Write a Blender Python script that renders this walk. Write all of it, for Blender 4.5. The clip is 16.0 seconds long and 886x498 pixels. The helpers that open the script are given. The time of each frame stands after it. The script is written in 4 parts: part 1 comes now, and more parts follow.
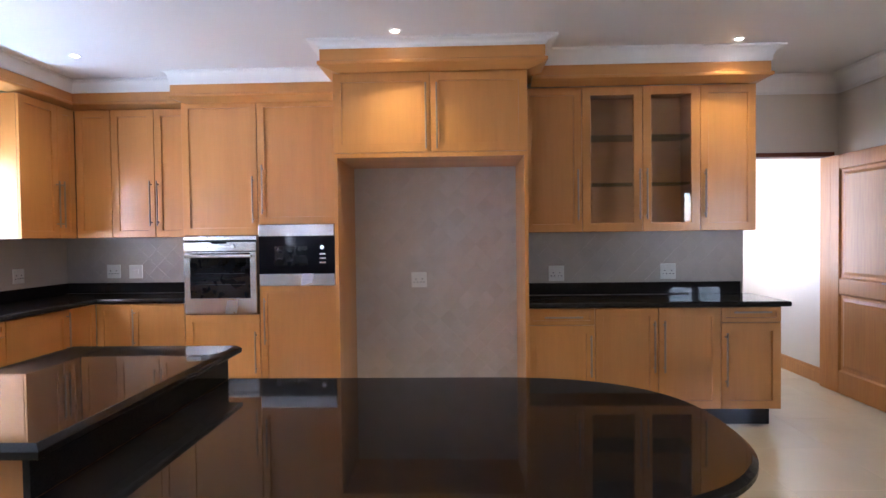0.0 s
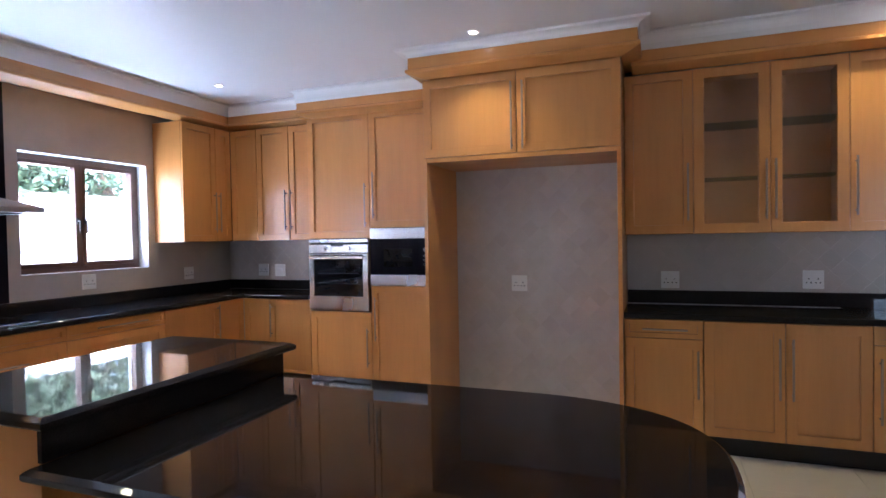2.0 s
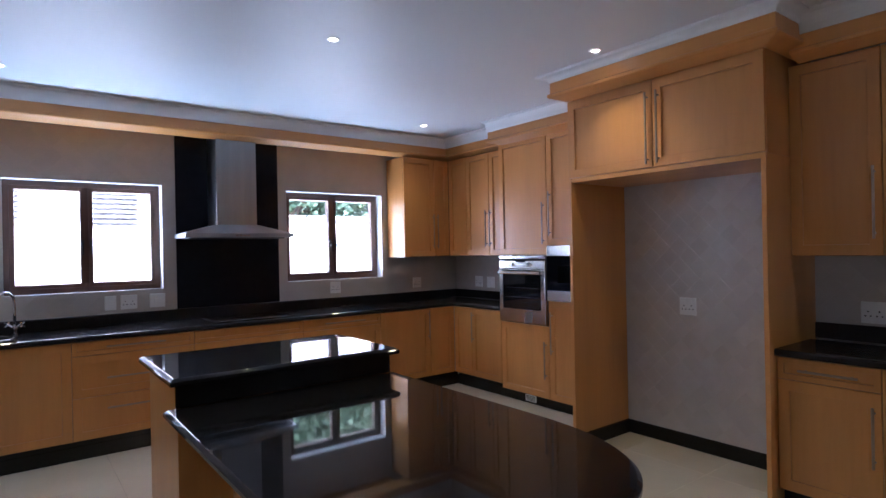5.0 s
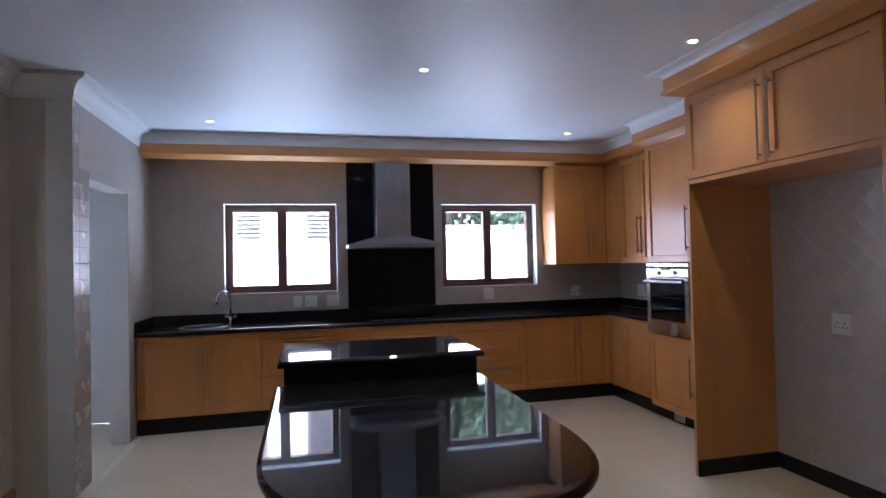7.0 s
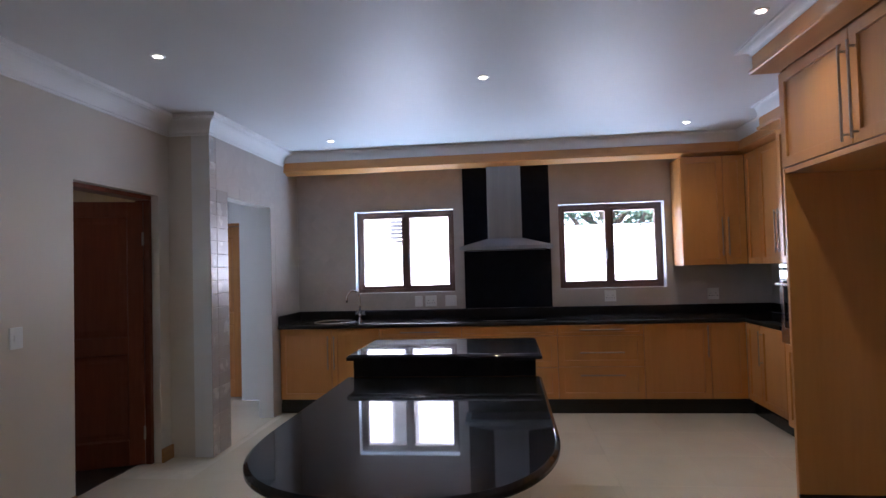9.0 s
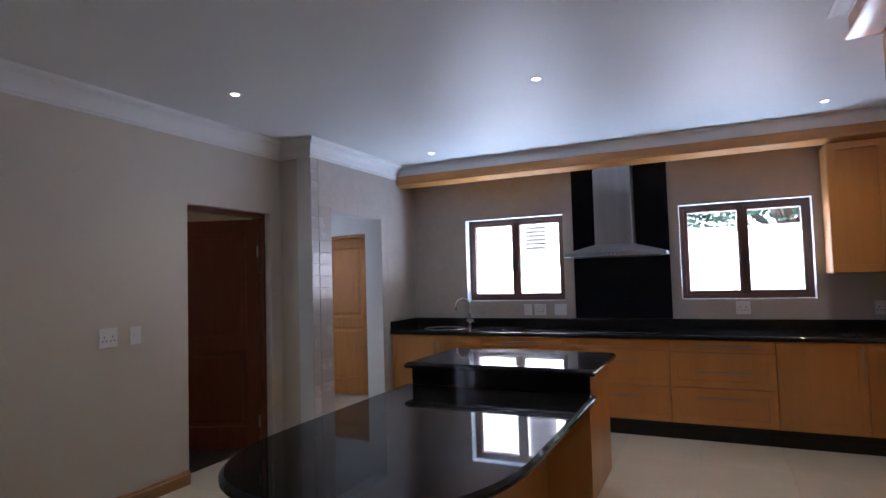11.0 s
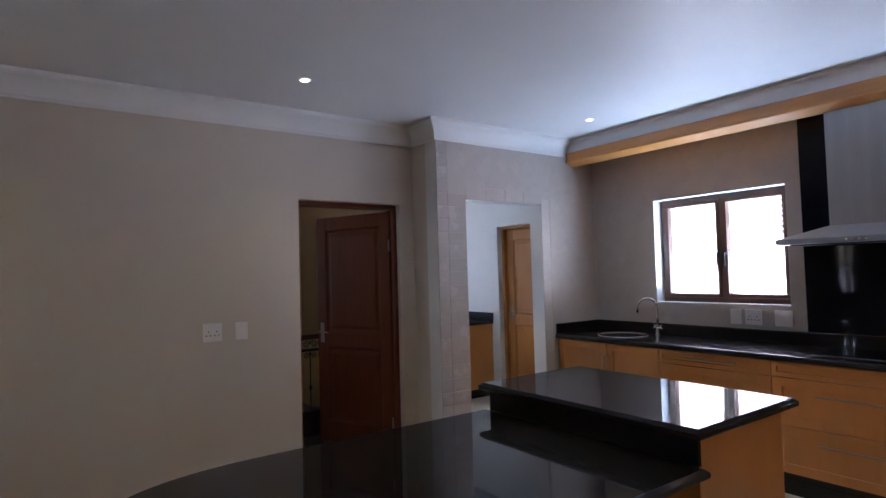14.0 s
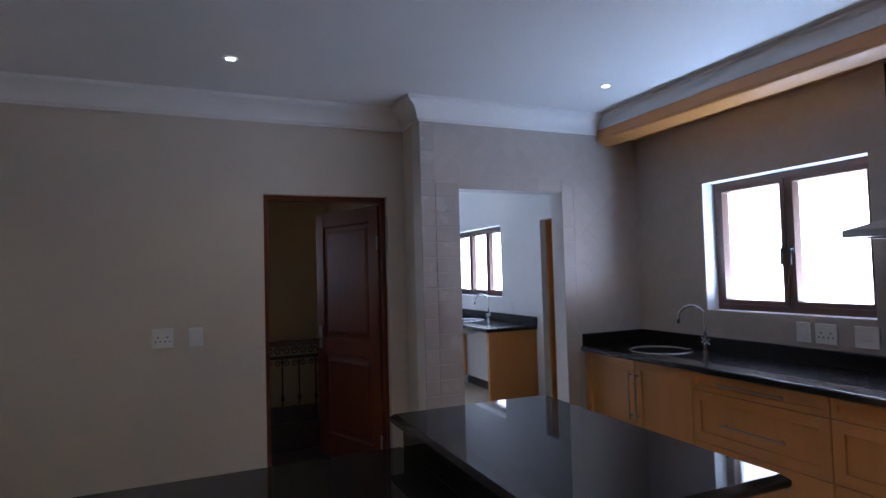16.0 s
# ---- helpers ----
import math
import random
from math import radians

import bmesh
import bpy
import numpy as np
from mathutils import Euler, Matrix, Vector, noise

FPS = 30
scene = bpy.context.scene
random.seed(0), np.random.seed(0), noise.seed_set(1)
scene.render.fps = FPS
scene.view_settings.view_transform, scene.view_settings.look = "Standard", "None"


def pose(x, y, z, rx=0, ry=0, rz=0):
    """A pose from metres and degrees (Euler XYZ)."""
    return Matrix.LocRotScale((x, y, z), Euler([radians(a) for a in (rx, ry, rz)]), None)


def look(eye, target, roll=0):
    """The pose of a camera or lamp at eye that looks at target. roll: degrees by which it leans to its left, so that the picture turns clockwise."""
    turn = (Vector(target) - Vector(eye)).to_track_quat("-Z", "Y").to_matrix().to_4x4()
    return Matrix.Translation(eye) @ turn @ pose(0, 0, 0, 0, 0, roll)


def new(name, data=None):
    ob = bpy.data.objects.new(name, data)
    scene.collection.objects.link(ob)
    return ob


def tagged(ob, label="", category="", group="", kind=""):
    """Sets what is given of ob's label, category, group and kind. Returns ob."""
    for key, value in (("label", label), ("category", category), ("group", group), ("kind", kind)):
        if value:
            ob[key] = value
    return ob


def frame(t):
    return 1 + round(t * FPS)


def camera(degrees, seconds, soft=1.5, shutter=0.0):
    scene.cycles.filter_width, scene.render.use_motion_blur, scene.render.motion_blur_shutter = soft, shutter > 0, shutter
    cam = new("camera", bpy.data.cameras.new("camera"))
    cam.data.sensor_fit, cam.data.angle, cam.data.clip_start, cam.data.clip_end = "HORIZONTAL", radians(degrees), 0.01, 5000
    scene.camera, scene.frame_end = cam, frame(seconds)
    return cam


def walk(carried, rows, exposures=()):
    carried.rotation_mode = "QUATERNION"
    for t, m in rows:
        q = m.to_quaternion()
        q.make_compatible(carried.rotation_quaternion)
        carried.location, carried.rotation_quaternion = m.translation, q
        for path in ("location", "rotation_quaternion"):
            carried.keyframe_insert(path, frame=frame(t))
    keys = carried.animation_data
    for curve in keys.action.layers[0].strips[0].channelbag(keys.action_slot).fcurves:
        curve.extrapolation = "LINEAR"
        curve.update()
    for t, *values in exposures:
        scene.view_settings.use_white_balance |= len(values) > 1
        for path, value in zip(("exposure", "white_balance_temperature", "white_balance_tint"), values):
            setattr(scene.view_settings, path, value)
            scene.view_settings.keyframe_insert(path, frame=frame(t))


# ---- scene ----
cam = camera(75.8, 16.0)
ROWS = [
    (0.0, 0.165, -0.028, 1.397, 1.83, -1.35, 0.70),
    (0.5, 0.295, 0.043, 1.417, 4.59, -1.40, 0.80),
    (1.0, 0.469, 0.114, 1.424, 9.33, -1.46, 0.90),
    (1.5, 0.653, 0.139, 1.416, 15.34, -1.46, 1.00),
    (2.0, 0.851, 0.160, 1.424, 20.61, -1.29, 1.00),
    (2.5, 1.063, 0.241, 1.434, 25.76, -1.17, 1.10),
    (3.0, 1.271, 0.310, 1.446, 31.90, -0.95, 1.20),
    (3.5, 1.462, 0.365, 1.454, 36.50, -0.74, 1.20),
    (6.0, 2.364, 1.064, 1.502, 64.81, 0.57, 1.20),
    (6.5, 2.502, 1.263, 1.486, 70.73, 0.86, 1.30),
    (7.0, 2.628, 1.473, 1.476, 76.44, 1.23, 1.30),
    (7.5, 2.710, 1.693, 1.457, 81.75, 1.58, 1.30),
    (8.0, 2.760, 1.922, 1.475, 86.93, 1.46, 1.50),
    (8.5, 2.795, 2.139, 1.469, 91.92, 1.63, 1.50),
    (9.0, 2.808, 2.371, 1.470, 96.41, 1.75, 1.60),
    (11.5, 2.370, 3.374, 1.480, 120.11, 2.72, 1.60),
    (12.0, 2.150, 3.479, 1.501, 124.89, 2.49, 1.60),
    (12.5, 1.900, 3.588, 1.498, 130.94, 2.58, 1.70),
    (13.0, 1.653, 3.654, 1.511, 136.44, 2.41, 1.60),
    (13.5, 1.399, 3.689, 1.504, 140.20, 2.49, 1.70),
    (14.0, 1.109, 3.742, 1.504, 144.31, 2.41, 1.60),
    (14.5, 0.845, 3.742, 1.510, 148.51, 2.32, 1.70),
    (15.0, 0.545, 3.736, 1.525, 152.01, 2.26, 1.60),
    (15.5, 0.242, 3.715, 1.530, 154.10, 2.22, 1.65),
    (16.0, -0.100, 3.721, 1.515, 156.87, 2.32, 1.60),
]
EXPOSURES = [(0.0, 4.36, 5600, 22), (1.5, 4.1, 5400, 22), (2.0, 4.0, 5350, 22), (3.5, 3.93, 5250, 22), (6.0, 3.23, 5150, 22), (8.0, 3.25, 5350, 22), (11.5, 3.26, 5450, 22), (12.5, 3.29, 5450, 23), (13.3, 3.43, 5500, 23), (14.5, 3.17, 5420, 23), (16.0, 2.8, 5200, 22)]
walk(cam, [(t, pose(x, y, z, 90 + pitch, roll, yaw)) for t, x, y, z, yaw, pitch, roll in ROWS], EXPOSURES)

# ---- world, sun, lamps ----
world = bpy.data.worlds.new("sky")
scene.world = world
world.use_nodes = True
wt = world.node_tree
sky = wt.nodes.new("ShaderNodeTexSky")
sky.sky_type = "NISHITA"
sky.sun_disc = False
SUN_HEIGHT, SUN_TURN = radians(48), radians(72)
sky.sun_elevation = SUN_HEIGHT
sky.sun_rotation = SUN_TURN
background = wt.nodes["Background"]
background.inputs["Strength"].default_value = 0.14
wt.links.new(sky.outputs[0], background.inputs["Color"])
sun_data = bpy.data.lights.new("sun", "SUN")
sun_data.energy, sun_data.angle, sun_data.color = 5.0, radians(0.5), (1.0, 0.97, 0.93)
sun_way = Vector((math.sin(SUN_TURN) * math.cos(SUN_HEIGHT), math.cos(SUN_TURN) * math.cos(SUN_HEIGHT), math.sin(SUN_HEIGHT)))
new("sun", sun_data).matrix_world = look(sun_way * 30, (0, 0, 0))

LAMP_WATTS = 1.15
CEIL = 2.74
LAMPS = [(-2.63, 0.68, 0.8), (-2.63, 4.06, 0.9), (-1.01, 2.25, 0.7), (-0.25, 3.71, 1.5), (-0.27, 0.39, 0.6), (2.11, 4.02, 1.4), (1.71, 0.08, 0.8)]
for lx, ly, share in LAMPS:
    ld = bpy.data.lights.new("halogen_beam", "SPOT")
    ld.energy, ld.color, ld.spot_size, ld.spot_blend, ld.shadow_soft_size = LAMP_WATTS * share, (1.0, 0.9, 0.44), radians(114), 1.0, 0.032
    new("halogen_beam", ld).matrix_world = pose(lx, ly, CEIL - 0.03)
# Lamp in an unseen window opening, added to make the passage bright.
passage_light = bpy.data.lights.new("passage_window_daylight", "AREA")
passage_light.shape, passage_light.size, passage_light.size_y, passage_light.energy, passage_light.color = "RECTANGLE", 1.3, 1.3, 0.14, (0.86, 0.97, 1.0)
new("passage_window_daylight", passage_light).matrix_world = look((2.47, 6.4, 1.5), (3.4, 6.4, 1.5))

# daylight thrown in from the sunlit yard, in the three window openings
for wy, wl, watts in ((1.235, 1.0, 5.4), (3.4975, 1.0, 3.7), (-3.16, 1.4, 2.6)):
    dl = bpy.data.lights.new("yard_daylight", "AREA")
    dl.shape, dl.size, dl.size_y, dl.energy, dl.color = "RECTANGLE", wl, 0.12, watts, (0.66, 0.86, 1.0)
    new("yard_daylight", dl).matrix_world = look((-3.69, wy, 1.24), (-3.69 + 0.34, wy, 1.24 + 0.94))

# Lamp in an unseen south window, both added to brighten the right-hand cupboards.
south_fill_light = bpy.data.lights.new("garden_window_daylight", "AREA")
south_fill_light.shape, south_fill_light.size, south_fill_light.size_y, south_fill_light.energy, south_fill_light.color = "RECTANGLE", 0.9, 1.1, 0.32, (1.0, 0.97, 0.92)
new("garden_window_daylight", south_fill_light).matrix_world = look((4.1, -0.51, 1.5), (4.1, 1.0, 1.5))

# area lamp in the scullery window, added to strengthen its daylight
scullery_lamp = bpy.data.lights.new("scullery_window_daylight", "AREA")
scullery_lamp.shape, scullery_lamp.size, scullery_lamp.size_y, scullery_lamp.energy, scullery_lamp.color = "RECTANGLE", 1.4, 0.75, 2.4, (0.74, 0.9, 1.0)
new("scullery_window_daylight", scullery_lamp).matrix_world = look((-3.7, -3.16, 1.63), (-2.7, -3.16, 1.63))

# ---- plan ----
WX, NY, NL, SY, PY = -3.475, 4.65, 5.11, -0.35, 0.0
EX = 3.45


# ---- materials ----
def shader(name, color, rough=0.5, metal=0.0):
    m = bpy.data.materials.new(name)
    m.use_nodes = True
    b = m.node_tree.nodes["Principled BSDF"]
    b.inputs["Base Color"].default_value = (*color, 1)
    b.inputs["Roughness"].default_value = rough
    b.inputs["Metallic"].default_value = metal
    return m, m.node_tree, b


def coords(nt, scale=(1, 1, 1), space="Object"):
    tc = nt.nodes.new("ShaderNodeTexCoord")
    mp = nt.nodes.new("ShaderNodeMapping")
    mp.inputs["Scale"].default_value = scale
    nt.links.new(tc.outputs[space], mp.inputs["Vector"])
    return mp.outputs["Vector"]


def noise_node(nt, vec, scale, detail=4, rough=0.55):
    n = nt.nodes.new("ShaderNodeTexNoise")
    n.inputs["Scale"].default_value, n.inputs["Detail"].default_value, n.inputs["Roughness"].default_value = scale, detail, rough
    nt.links.new(vec, n.inputs["Vector"])
    return n.outputs["Fac"]


def ramp(nt, fac, stops):
    r = nt.nodes.new("ShaderNodeValToRGB")
    els = r.color_ramp.elements
    while len(els) < len(stops):
        els.new(0.5)
    for e, (p, c) in zip(els, stops):
        e.position, e.color = p, (*c, 1)
    nt.links.new(fac, r.inputs["Fac"])
    return r.outputs["Color"]


def mixc(nt, a, b, fac, kind="MIX"):
    mx = nt.nodes.new("ShaderNodeMix")
    mx.data_type, mx.blend_type = "RGBA", kind
    for sock, v in ((mx.inputs[0], fac), (mx.inputs[6], a), (mx.inputs[7], b)):
        if hasattr(v, "is_output"):
            nt.links.new(v, sock)
        elif isinstance(v, tuple):
            sock.default_value = (*v, 1)
        else:
            sock.default_value = v
    return mx.outputs[2]


def scaled(nt, fac, lo, hi, a=0.0, b=1.0):
    mr = nt.nodes.new("ShaderNodeMapRange")
    for k, v in (("From Min", a), ("From Max", b), ("To Min", lo), ("To Max", hi)):
        mr.inputs[k].default_value = v
    nt.links.new(fac, mr.inputs["Value"])
    return mr.outputs["Result"]


def bump(nt, b, height, strength, distance):
    bp = nt.nodes.new("ShaderNodeBump")
    bp.inputs["Strength"].default_value, bp.inputs["Distance"].default_value = strength, distance
    nt.links.new(height, bp.inputs["Height"])
    nt.links.new(bp.outputs["Normal"], b.inputs["Normal"])


def object_random(nt):
    return nt.nodes.new("ShaderNodeObjectInfo").outputs["Random"]


def wood(name, light, dark, grain=(22, 22, 1.6), rough=0.32):
    m, nt, b = shader(name, light, rough)
    rnd = object_random(nt)
    base = coords(nt, (1, 1, 1))
    shift = nt.nodes.new("ShaderNodeVectorMath")
    shift.operation = "ADD"
    comb = nt.nodes.new("ShaderNodeCombineXYZ")
    off = scaled(nt, rnd, 0, 40)
    for i in range(3):
        nt.links.new(off, comb.inputs[i])
    nt.links.new(base, shift.inputs[0])
    nt.links.new(comb.outputs[0], shift.inputs[1])
    mp = nt.nodes.new("ShaderNodeMapping")
    mp.inputs["Scale"].default_value = grain
    nt.links.new(shift.outputs[0], mp.inputs["Vector"])
    fine = noise_node(nt, mp.outputs[0], 2.2, 3, 0.5)
    mp2 = nt.nodes.new("ShaderNodeMapping")
    mp2.inputs["Scale"].default_value = tuple(g * 0.16 for g in grain)
    nt.links.new(shift.outputs[0], mp2.inputs["Vector"])
    broad = noise_node(nt, mp2.outputs[0], 1.4, 3, 0.5)
    c1 = ramp(nt, fine, [(0.3, dark), (0.62, light)])
    c2 = ramp(nt, broad, [(0.3, tuple(v * 0.84 for v in light)), (0.7, tuple(min(1, v * 1.1) for v in light))])
    c = mixc(nt, c1, c2, 0.55)
    tint = mixc(nt, (0.92, 0.9, 0.88), (1.04, 1.03, 1.0), rnd)
    c = mixc(nt, c, tint, 1.0, "MULTIPLY")
    nt.links.new(c, b.inputs["Base Color"])
    nt.links.new(scaled(nt, fine, rough - 0.06, rough + 0.1), b.inputs["Roughness"])
    bump(nt, b, fine, 0.05, 0.0005)
    b.inputs["Coat Weight"].default_value = 0.3
    b.inputs["Coat Roughness"].default_value = 0.13
    return m


def plaster(name, color, rough=0.6, mottling=0.05, grit=0.15):
    m, nt, b = shader(name, color, rough)
    v = coords(nt)
    big = noise_node(nt, v, 1.3, 3)
    small = noise_node(nt, v, 90, 3)
    c = ramp(nt, big, [(0.3, tuple(k * (1 - mottling) for k in color)), (0.7, tuple(min(1, k * (1 + mottling)) for k in color))])
    nt.links.new(c, b.inputs["Base Color"])
    nt.links.new(scaled(nt, big, rough - 0.05, rough + 0.08), b.inputs["Roughness"])
    bump(nt, b, small, grit, 0.0012)
    return m


def tile_mat(name, light, dark, rough=0.35, blotch=5.0):
    m, nt, b = shader(name, light, rough)
    v = coords(nt)
    rnd = object_random(nt)
    shift = nt.nodes.new("ShaderNodeVectorMath")
    shift.operation = "ADD"
    comb = nt.nodes.new("ShaderNodeCombineXYZ")
    nt.links.new(scaled(nt, rnd, 0, 60), comb.inputs[0])
    nt.links.new(v, shift.inputs[0])
    nt.links.new(comb.outputs[0], shift.inputs[1])
    big = noise_node(nt, shift.outputs[0], blotch, 5, 0.6)
    small = noise_node(nt, shift.outputs[0], 70, 3)
    c = ramp(nt, big, [(0.28, dark), (0.7, light)])
    tint = mixc(nt, (0.975, 0.975, 0.975), (1.02, 1.02, 1.015), rnd)
    c = mixc(nt, c, tint, 1.0, "MULTIPLY")
    nt.links.new(c, b.inputs["Base Color"])
    nt.links.new(scaled(nt, big, rough - 0.06, rough + 0.1), b.inputs["Roughness"])
    bump(nt, b, small, 0.14, 0.0008)
    return m


def granite(name, haze=0.02):
    m, nt, b = shader(name, (0.01, 0.01, 0.011), 0.06)
    v = coords(nt)
    vor = nt.nodes.new("ShaderNodeTexVoronoi")
    vor.inputs["Scale"].default_value = 38
    nt.links.new(v, vor.inputs["Vector"])
    fleck = ramp(nt, vor.outputs["Distance"], [(0.02, (0.2, 0.2, 0.22)), (0.045, (0.0, 0.0, 0.0))])
    pick = noise_node(nt, v, 11, 2)
    fleck = mixc(nt, (0, 0, 0), fleck, scaled(nt, pick, 0, 1, 0.56, 0.66))
    grain = noise_node(nt, v, 260, 3, 0.7)
    base = ramp(nt, grain, [(0.35, (0.013, 0.011, 0.0115)), (0.75, (0.032, 0.027, 0.028))])
    nt.links.new(mixc(nt, base, fleck, 1.0, "ADD"), b.inputs["Base Color"])
    nt.links.new(scaled(nt, noise_node(nt, v, 6, 4), 0.02, 0.05), b.inputs["Coat Roughness"])
    b.inputs["Coat Weight"].default_value = 0.72
    b.inputs["Coat IOR"].default_value = 1.46
    b.inputs["Roughness"].default_value = 0.42
    b.inputs["Specular IOR Level"].default_value = haze
    return m


def steel(name, color=(0.56, 0.56, 0.57), rough=0.28, brush=(4, 4, 300), cloud=(2.0, 2.0, 2.0)):
    m, nt, b = shader(name, color, rough, 1.0)
    f = noise_node(nt, coords(nt, brush), 2.0, 3)
    broad = noise_node(nt, coords(nt, cloud), 2.0, 3)
    nt.links.new(ramp(nt, broad, [(0.3, tuple(v * 0.88 for v in color)), (0.7, tuple(min(1, v * 1.06) for v in color))]), b.inputs["Base Color"])
    nt.links.new(scaled(nt, broad, rough - 0.06, rough + 0.1), b.inputs["Roughness"])
    bump(nt, b, f, 0.05, 0.0003)
    return m


def plain(name, color, rough=0.4, metal=0.0, vary=0.06):
    m, nt, b = shader(name, color, rough, metal)
    f = noise_node(nt, coords(nt), 14, 3)
    nt.links.new(ramp(nt, f, [(0.3, tuple(k * (1 - vary) for k in color)), (0.7, tuple(min(1, k * (1 + vary)) for k in color))]), b.inputs["Base Color"])
    nt.links.new(scaled(nt, f, rough * 0.85, min(1, rough * 1.2)), b.inputs["Roughness"])
    return m


def glass(name, tint=(1, 1, 1), gloss=0.02):
    m = bpy.data.materials.new(name)
    m.use_nodes = True
    nt = m.node_tree
    nt.nodes.remove(nt.nodes["Principled BSDF"])
    tr = nt.nodes.new("ShaderNodeBsdfTransparent")
    gl = nt.nodes.new("ShaderNodeBsdfGlossy")
    mx = nt.nodes.new("ShaderNodeMixShader")
    mx.inputs[0].default_value = 0.045
    tr.inputs["Color"].default_value = (*tint, 1)
    gl.inputs["Roughness"].default_value = gloss
    nt.links.new(tr.outputs[0], mx.inputs[1])
    nt.links.new(gl.outputs[0], mx.inputs[2])
    nt.links.new(mx.outputs[0], nt.nodes["Material Output"].inputs["Surface"])
    return m


def glow(name, color, strength):
    m, nt, b = shader(name, color, 0.4)
    b.inputs["Emission Color"].default_value = (*color, 1)
    b.inputs["Emission Strength"].default_value = strength
    return m


def foliage(name, a, c):
    m, nt, b = shader(name, a, 0.5)
    v = coords(nt)
    geo = nt.nodes.new("ShaderNodeNewGeometry")
    nt.links.new(mixc(nt, a, c, geo.outputs["Random Per Island"]), b.inputs["Base Color"])
    nt.links.new(scaled(nt, noise_node(nt, v, 8), 0.4, 0.65), b.inputs["Roughness"])
    return m


HONEY, HONEY_DARK = (0.625, 0.282, 0.075), (0.565, 0.243, 0.06)
M_WOOD = wood("maple_vertical", HONEY, HONEY_DARK)
M_WOOD_X = wood("maple_along_x", HONEY, HONEY_DARK, (1.6, 22, 22))
M_WOOD_Y = wood("maple_along_y", HONEY, HONEY_DARK, (22, 1.6, 22))
M_DOOR = wood("oiled_door_timber", (0.5, 0.215, 0.056), (0.37, 0.142, 0.033), rough=0.36)
M_DOOR.node_tree.nodes["Principled BSDF"].inputs["Coat Weight"].default_value = 0.05
M_DOOR.node_tree.nodes["Principled BSDF"].inputs["Specular IOR Level"].default_value = 0.3
M_DARKDOOR = wood("red_brown_door_timber", (0.165, 0.046, 0.021), (0.11, 0.03, 0.013), rough=0.36)
M_DARKDOOR.node_tree.nodes["Principled BSDF"].inputs["Coat Weight"].default_value = 0.0
M_DARKDOOR.node_tree.nodes["Principled BSDF"].inputs["Specular IOR Level"].default_value = 0.2
M_WINWOOD = wood("dark_window_timber", (0.115, 0.052, 0.032), (0.07, 0.03, 0.018), rough=0.45)
M_SKIRT = wood("skirting_timber", (0.4, 0.19, 0.055), (0.3, 0.125, 0.034), (1.6, 22, 22), rough=0.36)
M_INSIDE = wood("cabinet_interior", (0.6, 0.27, 0.08), (0.52, 0.225, 0.06), rough=0.4)
# Dark colour that paints the shade in the gaps between cabinet fronts.
M_GAP_SHADE = plain("painted_gap_shade", (0.13, 0.06, 0.02), 0.6, 0.0, 0.15)
M_GRANITE = granite("black_granite", 0.012)
# Same granite; its stronger haze imitates the window sheen on these worktops.
M_GRANITE_SHEEN = granite("black_granite_sheen", 0.05)
M_STEEL = steel("brushed_steel", (0.58, 0.585, 0.6), 0.23)
M_STEEL_V = steel("brushed_steel_upright", (0.4, 0.395, 0.395), 0.3, (700, 700, 6), (7.0, 7.0, 0.7))
M_STEEL_HOOD = steel("hood_canopy_steel", (0.37, 0.385, 0.41), 0.4, (4, 300, 300))
M_HANDLE = steel("satin_handle_steel", (0.4, 0.32, 0.26), 0.36, (200, 200, 200))
M_CHROME = plain("chrome", (0.75, 0.76, 0.78), 0.08, 1.0, 0.02)
M_CEIL = plaster("satin_ceiling_paint", (0.74, 0.73, 0.725), 0.5, 0.02, 0.04)
M_CEIL.node_tree.nodes["Principled BSDF"].inputs["Specular IOR Level"].default_value = 0.34
M_CORNICE = plaster("white_cornice_paint", (0.8, 0.79, 0.78), 0.5, 0.02, 0.04)
M_WALL = plaster("cream_wall_paint", (0.63, 0.565, 0.48), 0.4, 0.03, 0.06)
M_WHITE = plaster("white_wall_paint", (0.78, 0.78, 0.76), 0.6, 0.02, 0.1)
M_REVEAL = plaster("white_reveal_paint", (0.76, 0.75, 0.73), 0.5, 0.03, 0.1)
M_GROUT = plaster("tile_grout", (0.47, 0.42, 0.38), 0.7, 0.05, 0.2)
M_GROUT_DARK = plaster("pale_tile_grout", (0.5, 0.45, 0.41), 0.7, 0.05, 0.2)
M_TILE = tile_mat("beige_wall_tile", (0.485, 0.435, 0.395), (0.43, 0.385, 0.345), 0.3)
M_TILE_GLAZED = tile_mat("glazed_border_tile", (0.485, 0.435, 0.395), (0.43, 0.385, 0.345), 0.24)
# Lightened copy of the wall tile; the alcove's glow is put into its colour.
M_TILE_ALCOVE_LIT = tile_mat("alcove_tile_lit", (0.6, 0.555, 0.53), (0.5, 0.45, 0.415), 0.3, 2.6)
M_FLOORTILE = tile_mat("cream_porcelain", (0.82, 0.735, 0.58), (0.765, 0.675, 0.52), 0.15, 2.2)
M_FLOORJOINT = plain("floor_joint", (0.66, 0.59, 0.47), 0.7)
M_BLACKGLASS = plain("black_glass", (0.011, 0.011, 0.016), 0.05, 0.0, 0.1)
M_BLACKGLASS.node_tree.nodes["Principled BSDF"].inputs["Specular IOR Level"].default_value = 0.14
M_OVENGLASS = plain("dark_oven_glass", (0.012, 0.013, 0.016), 0.04, 0.0, 0.1)
M_PLASTIC = plain("white_plastic", (0.78, 0.78, 0.76), 0.35, 0.0, 0.02)
M_DARK = plain("black_slot", (0.02, 0.02, 0.02), 0.5)
